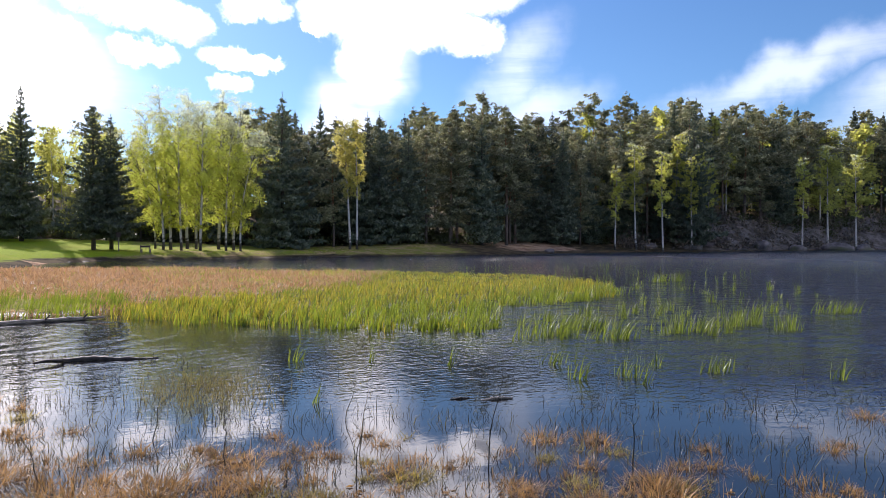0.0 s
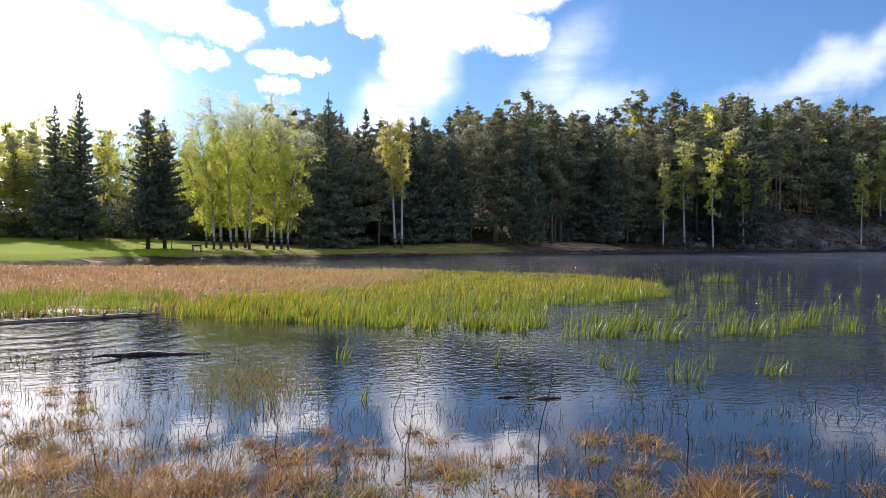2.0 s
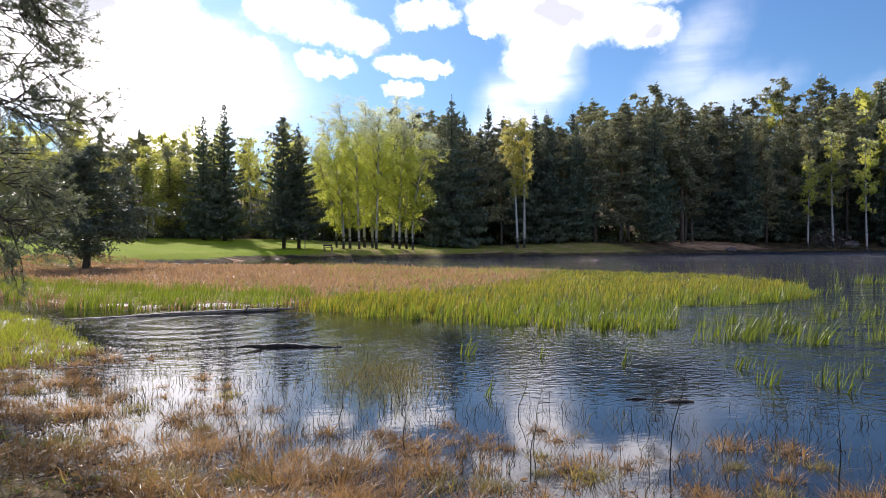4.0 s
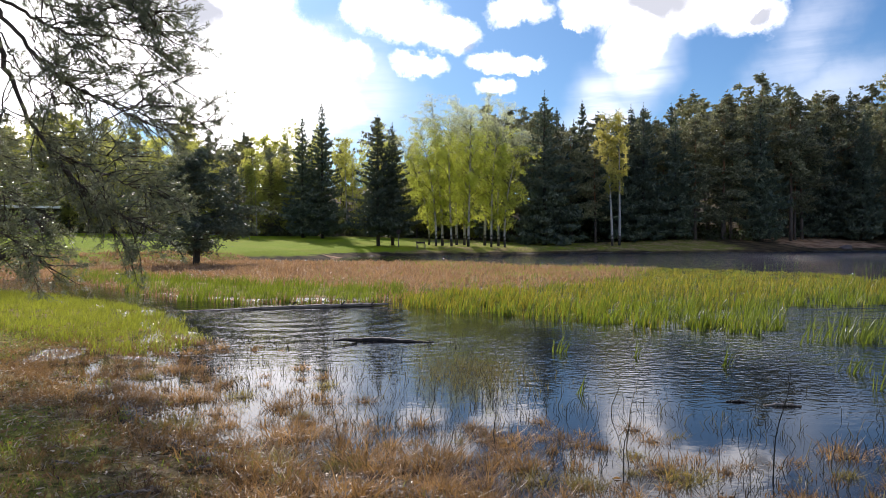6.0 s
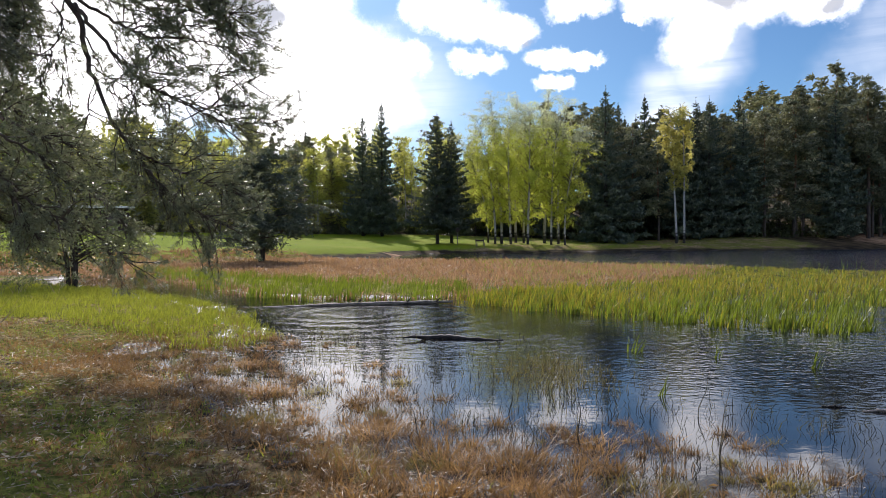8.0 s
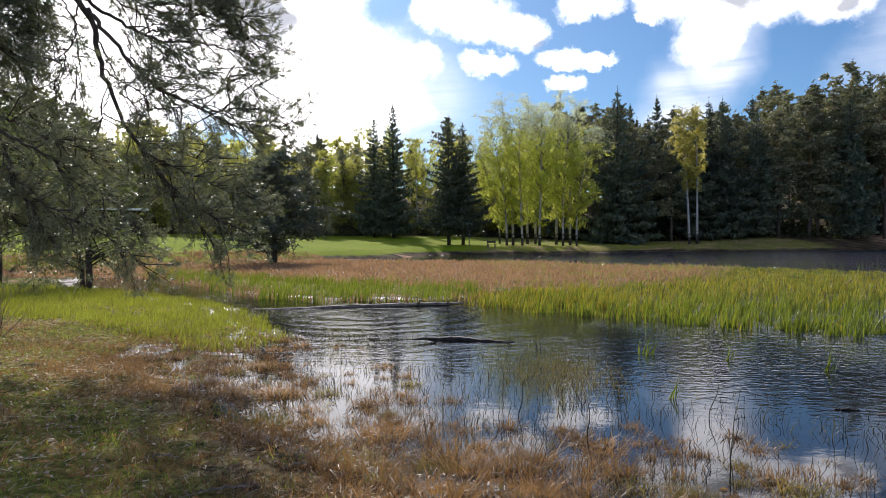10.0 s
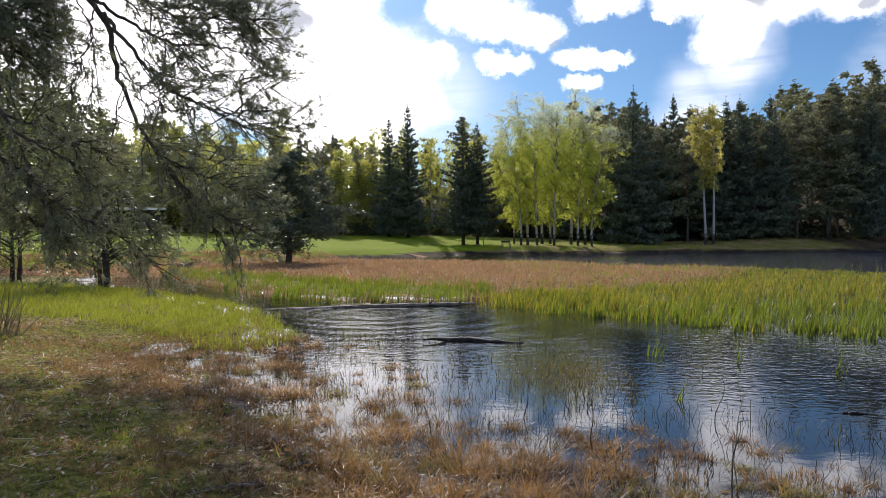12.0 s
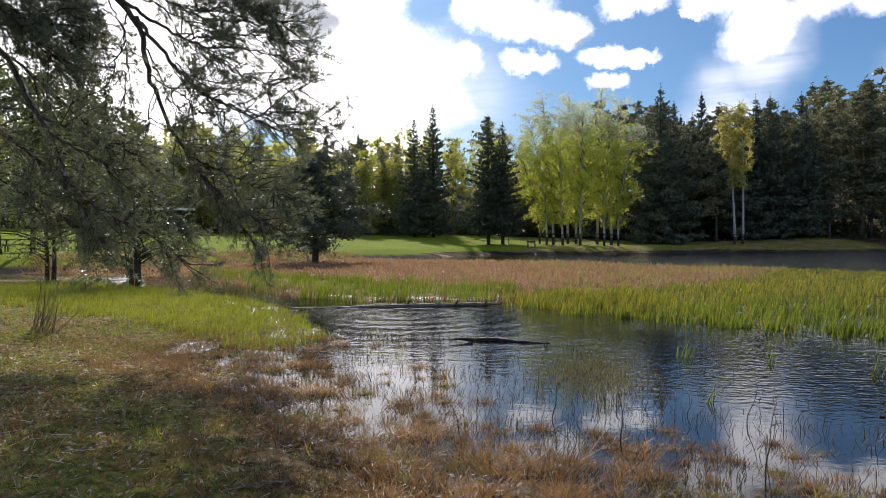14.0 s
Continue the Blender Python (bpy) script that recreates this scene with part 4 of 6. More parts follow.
for i, (az, d, tall, w, n) in enumerate(((-30.6, 28.4, 5.6, 2.2, 2), (-24.9, 25.4, 5.2, 2.3, 3))):
    g = broad_geo(210 + i, tall, w, n, 0.085, 0.12, 66, 85, split=True)
    b = make_tree("alder", "small dark-trunked alder with tiny grey-green leaves at the bank", "alder", g[0], g[1], M_BARK, M_ALDER, g[2], group="alders at the bank")
    b.matrix_basis = place(*polar(az, d), i * 1.4)


def box_geo(x0, y0, z0, x1, y1, z1, bevel=0.0):
    bm = bmesh.new()
    bmesh.ops.create_cube(bm, size=1)
    for v in bm.verts:
        v.co = Vector(((x0 + x1) / 2 + v.co.x * (x1 - x0), (y0 + y1) / 2 + v.co.y * (y1 - y0), (z0 + z1) / 2 + v.co.z * (z1 - z0)))
    if bevel:
        bmesh.ops.bevel(bm, geom=bm.edges[:], offset=bevel, segments=2, affect="EDGES")
    bm.verts.index_update()
    out = np.array([v.co[:] for v in bm.verts]), [[v.index for v in f.verts] for f in bm.faces]
    bm.free()
    return out


def build_house(az, d, turn):
    x, y = polar(az, d)
    ob = thing("house", "low dark timber building with a pale flat roof edge", "house")
    w, dp, h = 7.6, 6.0, 2.9
    part("wall", join(box_geo(-w / 2, -dp / 2, -0.4, w / 2, -dp / 2 + 0.2, h), box_geo(-w / 2, dp / 2 - 0.2, -0.4, w / 2, dp / 2, h),
                      box_geo(-w / 2, -dp / 2 + 0.2, -0.4, -w / 2 + 0.2, dp / 2 - 0.2, h), box_geo(w / 2 - 0.2, -dp / 2 + 0.2, -0.4, w / 2, dp / 2 - 0.2, h)), M_DARKWALL, ob)
    roof = part("roof", box_geo(-w / 2 - 0.6, -dp / 2 - 0.8, h + 0.003, w / 2 + 0.6, dp / 2 + 0.6, h + 0.18, 0.02), M_DARKWALL, ob)
    part("fascia", box_geo(-w / 2 - 0.65, -dp / 2 - 0.86, h - 0.04, w / 2 + 0.65, -dp / 2 - 0.803, h + 0.24, 0.01), M_PALE, roof, "pale roof edge board")
    for cx in (-2.6, -0.6):
        part("window", box_geo(cx - 0.6, -dp / 2 - 0.05, 1.0, cx + 0.6, -dp / 2 - 0.003, 2.1, 0.01), M_METAL, ob)
    part("door", box_geo(1.4, -dp / 2 - 0.05, 0.0, 2.3, -dp / 2 - 0.003, 2.05, 0.01), M_GREYWOOD, ob)
    ob.matrix_basis = pose(x, y, height(x, y) + 0.1, 0, 0, turn)


build_house(-23.2, 96, 22)


def build_sign(az, d):
    x, y = polar(az, d)
    ob = thing("sign_post", "thin wooden post with a small board on the lawn", "sign post")
    part("post", tube([(0, 0, -0.2), (0, 0, 1.0), (0, 0, 2.0)], [0.06, 0.055, 0.05], 7), M_GREYWOOD, ob)
    part("board", box_geo(-0.24, -0.09, 1.55, 0.24, -0.058, 2.05, 0.01), M_DARKWALL, ob)
    ob.matrix_basis = pose(x, y, height(x, y), 0, 0, -8)


build_sign(5.0, 83)


def build_bench(az, d):
    x, y = polar(az, d)
    ob = thing("bench", "small dark wooden bench on the lawn by the birches", "bench")
    part("seat", box_geo(-0.55, -0.2, 0.42, 0.55, 0.2, 0.47, 0.01), M_DARKWALL, ob)
    part("backrest", box_geo(-0.55, 0.21, 0.6, 0.55, 0.25, 0.8, 0.01), M_DARKWALL, ob)
    for sx in (-0.45, 0.45):
        part("leg", box_geo(sx - 0.04, -0.16, -0.1, sx + 0.04, -0.08, 0.417, 0.005), M_GREYWOOD, ob)
        part("leg", box_geo(sx - 0.04, 0.253, -0.1, sx + 0.04, 0.32, 0.9, 0.005), M_GREYWOOD, ob)
    ob.matrix_basis = pose(x, y, height(x, y), 0, 0, 10)


build_bench(6.9, 81)


def build_table(az, d):
    x, y = polar(az, d)
    ob = thing("picnic_table", "dark wooden picnic table on the lawn", "table")
    for k in range(4):
        part("board", box_geo(-0.9, -0.38 + 0.195 * k, 0.70, 0.9, -0.20 + 0.195 * k, 0.75, 0.008), M_DARKWALL, ob)
    for sy in (-0.72, 0.5):
        part("seat", box_geo(-0.9, sy, 0.40, 0.9, sy + 0.24, 0.45, 0.008), M_DARKWALL, ob)
    for sx in (-0.65, 0.6):
        part("frame", join(box_geo(sx, -0.75, 0.34, sx + 0.06, 0.75, 0.397), box_geo(sx, -0.32, -0.1, sx + 0.06, -0.24, 0.337), box_geo(sx, 0.24, -0.1, sx + 0.06, 0.32, 0.337),
                           box_geo(sx, -0.06, 0.40, sx + 0.06, 0.06, 0.697), box_geo(sx, -0.36, 0.64, sx + 0.055, 0.36, 0.697)), M_DARKWALL, ob)
    ob.matrix_basis = pose(x, y, height(x, y), 0, 0, 20)


build_table(-32.4, 47)


def rock_geo(seed, r):
    rng = np.random.default_rng(seed)
    bm = bmesh.new()
    bmesh.ops.create_icosphere(bm, subdivisions=3, radius=1)
    off = Vector(rng.uniform(0, 50, 3))
    for v in bm.verts:
        v.co *= 1 + 0.35 * noise.noise(v.co * 1.3 + off) + 0.12 * noise.noise(v.co * 4 + off)
        v.co = Vector((v.co.x * r[0], v.co.y * r[1], v.co.z * r[2]))
    out = np.array([v.co[:] for v in bm.verts]), [[v.index for v in f.verts] for f in bm.faces]
    bm.free()
    return out


for i, (az, d, r) in enumerate(((34.5, 92, (0.9, 0.6, 0.4)), (36.0, 96, (0.7, 0.5, 0.35)), (39.3, 112, (1.2, 0.7, 0.5)), (47.2, 140, (1.6, 1.0, 0.8)), (50.5, 143, (2.0, 1.2, 0.9)),
                                (53.0, 152, (2.6, 1.6, 1.3)), (55.5, 158, (3.0, 1.8, 1.6)), (57.8, 166, (2.4, 1.6, 1.2)), (60.5, 176, (3.2, 2.0, 1.8)), (62.0, 182, (2.6, 2.0, 1.6)))):
    x, y = polar(az, d + 5)
    b = part("boulder", rock_geo(i, r), M_ROCK, None, "weathered grey boulder on the far shore", True)
    tagged(b, category="boulder", group="boulders on the far shore")
    b.matrix_basis = pose(x, y, height(x, y) + r[2] * 0.2, 0, 0, i * 37)

# ---- reeds and sedge ----
REEDS = np.array([(1.6, 17.4), (1.9, 16.2), (3.6, 14.4), (4.6, 13.2), (5.2, 12.5), (6.9, 11.1), (7.8, 11.8), (8.6, 13.4), (10.2, 15.0), (12, 15.0), (14.5, 15.6), (17, 17.8), (19, 20.5),
                  (21, 25), (21.5, 30), (17.5, 36), (13, 31), (11.5, 27), (7, 22.7), (2.6, 21.0)], float)
BAND = np.array([(-14, 38.6), (-11.4, 31.3), (-7, 24.8), (-4.2, 19.8), (-2, 18.1), (1.3, 17.7), (2, 20), (2, 23), (-1.8, 25.4), (-7.7, 32)], float)
TONGUE = np.array([(-12.4, 17.6), (-13.6, 24), (-10.4, 24.2), (-8, 21.9), (-5.2, 18.4), (-3.1, 14.6), (-2.1, 11.4), (-2.6, 10.6), (-3.6, 11.5), (-5.5, 12.9), (-7.4, 13.9), (-9.6, 15.6)], float)
WIND = (0.17, 0.02)


def build_reeds():
    rng = np.random.default_rng(3)
    geos = []
    cx, cy = scatter(rng, REEDS, 2700, (1, 10.5, 28, 37), -0.25, lambda x, y: (wobble(x, y, 0.5, 2) + 0.8 * rng.uniform(-1, 1, x.shape) > -0.35) & (rng.uniform(0, 1, x.shape) < np.clip(1.25 - (x - 8) / 20, 0.12, 1)))
    many = rng.integers(5, 20, len(cx))
    bold = np.repeat(rng.uniform(0.5, 1.35, len(cx)), many)
    x = np.repeat(cx, many) + rng.normal(0, 0.085, many.sum())
    y = np.repeat(cy, many) + rng.normal(0, 0.075, many.sum())
    far = smooth(y, 14, 30)
    tall = rng.uniform(0.17, 0.42, len(x)) * bold * (1 + 0.2 * wobble(x, y, 1.2)) * (1 - 0.5 * far)
    w = rng.uniform(0.016, 0.034, len(x)) * (1 + 0.35 * far)
    old = rng.uniform(0, 1, len(x)) + 0.35 * wobble(x, y, 1.6, 5) < 0.10 + 0.66 * smooth(y - 0.25 * x, 11, 17)
    tagged(part("yellow_reeds", blades(rng, x[old], y[old], np.full(old.sum(), -0.05), tall[old] * 0.85, w[old], rng.uniform(0.05, 0.6, old.sum()), WIND, 2), M_OLDREED), "yellowed old reeds among the green reed bed", "reeds", kind="stuff")
    x, y, tall, w = x[~old], y[~old], tall[~old], w[~old]
    geos.append(blades(rng, x, y, np.full(len(x), -0.05), tall, w, rng.uniform(0.02, 0.42, len(x)), WIND, 3))
    cx, cy = scatter(rng, BAND, 900, (-15, 17, 3, 39), -0.2, lambda x, y: 1.3 * wobble(x, y, 0.7, 6) + rng.uniform(-0.8, 0.8, x.shape) > -0.1)
    many = rng.integers(4, 16, len(cx))
    x = np.repeat(cx, many) + rng.normal(0, 0.11, many.sum())
    y = np.repeat(cy, many) + rng.normal(0, 0.10, many.sum())
    tall = rng.uniform(0.18, 0.42, len(x)) * (1 + 0.25 * wobble(x, y, 0.9, 2))
    geos.append(blades(rng, x, y, np.full(len(x), -0.05), tall, rng.uniform(0.016, 0.032, len(x)), rng.uniform(0.02, 0.25, len(x)), WIND, 2))
    # thin far fringe standing in open water
    x, y = rng.uniform(9, 36, 2600), rng.uniform(10, 42, 2600)
    ok = (signed(MARSH, x, y) < 0) & (signed(REEDS, x, y) < 0) & (wobble(x, y, 1.3, 4) + rng.uniform(-0.8, 0.8, 2600) > 0.55) & (np.arctan2(x, y) < 0.95) & (x + y > 29)
    x, y = x[ok], y[ok]
    geos.append(blades(rng, x, y, np.full(len(x), -0.05), rng.uniform(0.15, 0.36, len(x)), 0.03, 0.25, WIND, 2))
    tagged(part("reed_bed", join(*geos), M_REED), "dense bed of fresh green reeds standing in the lake", "reeds", kind="stuff")


def build_sedge():
    rng = np.random.default_rng(4)
    x, y = scatter(rng, MARSH, 62000, (-26, 18, 18, 60), -0.6, lambda x, y: (signed(BAND, x, y) < 0.8) & (rng.uniform(0, 1, x.shape) < np.clip(1.5 - y / 60, 0.3, 1)))
    hump = 1 + 0.7 * wobble(x, y, 0.8, 7) + 0.35 * wobble(x, y, 0.3, 2)
    tall = rng.uniform(0.14, 0.30, len(x)) * np.clip(hump, 0.25, 2)
    w = 0.012 + 0.0010 * y
    z = heights(x, y) - 0.02
    tone = rng.uniform(0, 1, len(x)) + 0.35 * wobble(x, y, 2.5, 1) + 0.03 * (x - 4)
    green = tone > 0.95
    for name, sel, mat, label in (("sedge_bed", ~green, M_SEDGE, "dry russet sedge covering the marsh"), ("marsh_grass", green, M_GRASS, "green grass growing through the dry marsh sedge")):
        geo = blades(rng, x[sel], y[sel], z[sel], tall[sel], w[sel], rng.uniform(0.4, 1.7, sel.sum()), WIND, 2)
        tagged(part(name, geo, mat), label, "sedge", kind="stuff")


def build_tongue():
    rng = np.random.default_rng(6)
    cx, cy = scatter(rng, TONGUE, 3400, (-14, 10, -2, 25), -0.25)
    many = rng.integers(5, 22, len(cx))
    bold = np.repeat(rng.uniform(0.55, 1.35, len(cx)), many)
    x = np.repeat(cx, many) + rng.normal(0, 0.10, many.sum())
    y = np.repeat(cy, many) + rng.normal(0, 0.10, many.sum())
    geo = blades(rng, x, y, heights(x, y) - 0.02, rng.uniform(0.06, 0.19, len(x)) * bold, rng.uniform(0.008, 0.017, len(x)), rng.uniform(0.1, 0.8, len(x)), WIND, 2)
    tagged(part("fresh_grass", geo, M_LUSH), "fresh bright green grass on the bank", "grass", kind="stuff")


build_reeds()
build_sedge()
build_tongue()


def clump_geo(seed, n, tall, spread):
    rng = np.random.default_rng(seed)
    x, y = rng.normal(0, spread, n), rng.normal(0, spread * 0.6, n)
    t = rng.uniform(0.45, 1.0, n) * tall
    return blades(rng, x, y, np.full(n, -0.06), t, rng.uniform(0.014, 0.026, n), rng.uniform(0.05, 0.35, n), (0.40, 0.02), 4)


CLUMPS = [mesh_of("reed_clump", *clump_geo(s, n, t, w), M_REED) for s, n, t, w in ((1, 110, 0.50, 0.30), (2, 66, 0.48, 0.18), (3, 26, 0.45, 0.10), (4, 11, 0.40, 0.06), (5, 6, 0.32, 0.05))]
SPOTS = [(8.3, 11.4, 3), (7.8, 9.9, 0), (8.2, 10.1, 1), (9.0, 10.4, 1), (9.2, 10.1, 2), (8.5, 9.1, 1), (9.9, 9.6, 3), (10.0, 9.1, 1), (10.5, 9.0, 1), (10.3, 8.5, 2), (10.9, 8.6, 2), (11.7, 9.2, 1), (12.3, 9.2, 1), (15.0, 10.5, 3),
         (12.1, 8.3, 1), (16.1, 9.6, 0), (6.1, 7.7, 2), (5.7, 6.8, 3), (6.3, 6.7, 3), (6.3, 6.5, 3), (7.1, 6.9, 3), (6.2, 6.2, 4), (7.4, 6.2, 2), (7.6, 6.2, 4), (8.3, 5.2, 3), (7.7, 11.3, 4),
         (23.6, 20.8, 1), (23.0, 21.1, 1), (22.4, 20.9, 2), (18.4, 15.2, 3), (20.3, 15.6, 3), (3.2, 9.7, 3), (4.9, 8.4, 4), (4.1, 9.2, 4), (2.6, 7.2, 4), (9.6, 11.2, 2), (11.0, 11.3, 2), (11.6, 11.0, 3), (12.4, 11.6, 2), (13.2, 12.0, 2), (12.6, 13.0, 3), (10.6, 12.0, 2)]


def build_clumps():
    rng = np.random.default_rng(8)
    rows = list(SPOTS)
    for k in range(40):
        x, y = rng.uniform(9, 25), rng.uniform(9, 24)
        if signed(REEDS, np.array([x]), np.array([y]))[0] < -0.3 and 17 < x + y < 40 and math.atan2(x, y) < 1.02:
            rows.append((x, y, int(rng.integers(2, 5))))
    for x, y, k in rows:
        ob = thing("reed_clump", ("broad clump", "clump", "small clump", "thin tuft", "few blades")[k] + " of wind-bent green reeds in open water", "reeds", "reed clumps in open water")
        blade_part = new("foliage", CLUMPS[k])
        blade_part.parent = ob
        tagged(blade_part, kind="stuff")
        s = rng.uniform(0.85, 1.15)
        ob.matrix_basis = Matrix.LocRotScale((x, y, 0), Euler((0, 0, rng.uniform(-0.5, 0.5))), (s, s, s))


build_clumps()


# ---- the near bank ----
def tussock_geo(seed, n, r, tall):
    rng = np.random.default_rng(seed)
    a, q = rng.uniform(0, 6.283, n), np.sqrt(rng.uniform(0, 1, n)) * r
    x, y = np.cos(a) * q, np.sin(a) * q
    x, y = x + rng.normal(0, 0.35 * r, n), y + rng.normal(0, 0.35 * r, n)
    t = rng.uniform(0.3, 1.0, n) * tall
    v, f = blades(rng, x, y, np.full(n, -0.03), t, rng.uniform(0.004, 0.009, n), rng.uniform(0.3, 2.1, n), (0.05, 0.0), 2)
    # splay outwards
    out = np.repeat(np.stack([np.cos(a), np.sin(a)], 1) * (q / r * rng.uniform(0.1, 1.5, n))[:, None], 6, 0)
    up = np.clip(v[:, 2], 0, None)
    v[:, 0] += out[:, 0] * up
    v[:, 1] += out[:, 1] * up
    return v, f


TUSSOCKS = [mesh_of("sedge_tussock", *tussock_geo(s + 10 * q, n, r, t), mat) for q, mat in enumerate((M_TUFT, M_MOSSY)) for s, n, r, t in ((1, 620, 0.16, 0.28), (2, 460, 0.13, 0.24), (3, 360, 0.12, 0.18), (4, 210, 0.07, 0.19), (5, 150, 0.07, 0.14))]


def mound_geo(seed, r):
    """A low uneven dome of roots and peat."""
    rng = np.random.default_rng(seed)
    rings, sides = 4, 10
    v = [(0, 0, 0.34 * r)]
    for k in range(1, rings + 1):
        for j in range(sides):
            a = 6.283 * j / sides + 0.3 * k
            q = r * k / rings * rng.uniform(0.85, 1.15)
            v.append((math.cos(a) * q, math.sin(a) * q, 0.34 * r * (1 - (k / rings) ** 2) - (0.05 if k == rings else 0)))
    f = [[0, 1 + j, 1 + (j + 1) % sides] for j in range(sides)]
    for k in range(rings - 1):
        for j in range(sides):
            i, m = 1 + k * sides + j, 1 + k * sides + (j + 1) % sides
            f.append([i, i + sides, m + sides, m])
    return np.array(v), f


MOUNDS = [mesh_of("root_mound", *mound_geo(70 + k, r), M_PEAT, True) for k, r in enumerate((0.12, 0.10, 0.09, 0.05, 0.045))]


def build_tussocks():
    rng = np.random.default_rng(12)
    n = 0
    spots = []
    while n < 300:
        x, y = (rng.uniform(-4.2, 7.0), rng.uniform(2.2, 11)) if n < 190 else (rng.uniform(-0.8, 4.2), rng.uniform(3.2, 6.6))
        sn = signed(NEAR, np.array([x]), np.array([y]))[0]
        if not -2.3 < sn < 1.5:
            continue
        if rng.uniform() > math.exp(-((sn + 0.15) / 1.05) ** 2):
            continue
        if any((x - u) ** 2 + (y - v) ** 2 < 0.03 for u, v in spots):
            continue
        spots.append((x, y))
        k = int(rng.choice((0, 1, 2, 2, 3, 3, 4, 4))) if sn > -0.8 else int(rng.integers(2, 5))
        mossy = int(rng.uniform() < 0.13)
        ob = thing("sedge_tussock", ("large shaggy", "rounded", "low", "small upright", "tiny")[k] + (" tussock of olive-green sedge at the waterline" if mossy else " tussock of dry brown sedge at the waterline"), "sedge tussock", "sedge tussocks along the bank")
        blade_part = new("foliage", TUSSOCKS[k + 5 * mossy])
        blade_part.parent = ob
        tagged(blade_part, kind="stuff")
        new("root_mound", MOUNDS[k]).parent = ob
        s = rng.uniform(0.55, 1.1)
        ob.matrix_basis = Matrix.LocRotScale((x, y, max(0.0, height(x, y)) - 0.01), Euler((0, 0, rng.uniform(0, 6.28))), (s, s, s * rng.uniform(0.8, 1.1)))
        n += 1
    # smaller tufts between them
    xs, ys, ts = [], [], []
    while len(xs) < 150:
        x, y = rng.uniform(-5, 7), rng.uniform(2.2, 12)
        sn = signed(NEAR, np.array([x]), np.array([y]))[0]
        if -2.4 < sn < 2.2 and rng.uniform() < math.exp(-((sn - 0.1) / 1.2) ** 2):
            m = int(rng.integers(35, 90))
            r = rng.uniform(0.03, 0.10)
            xs.append(x + rng.normal(0, r, m)), ys.append(y + rng.normal(0, r, m)), ts.append(rng.uniform(0.35, 1.0, m) * rng.uniform(0.07, 0.17))
    x, y, tall = np.concatenate(xs), np.concatenate(ys), np.concatenate(ts)
    geo = blades(rng, x, y, np.maximum(heights(x, y), 0) - 0.02, tall, rng.uniform(0.004, 0.009, len(x)), rng.uniform(0.1, 1.3, len(x)), (0.05, 0), 2)
    tagged(part("sedge_tufts", geo, M_TUFT), "small brown sedge tufts between the tussocks", "sedge", kind="stuff")


build_tussocks()


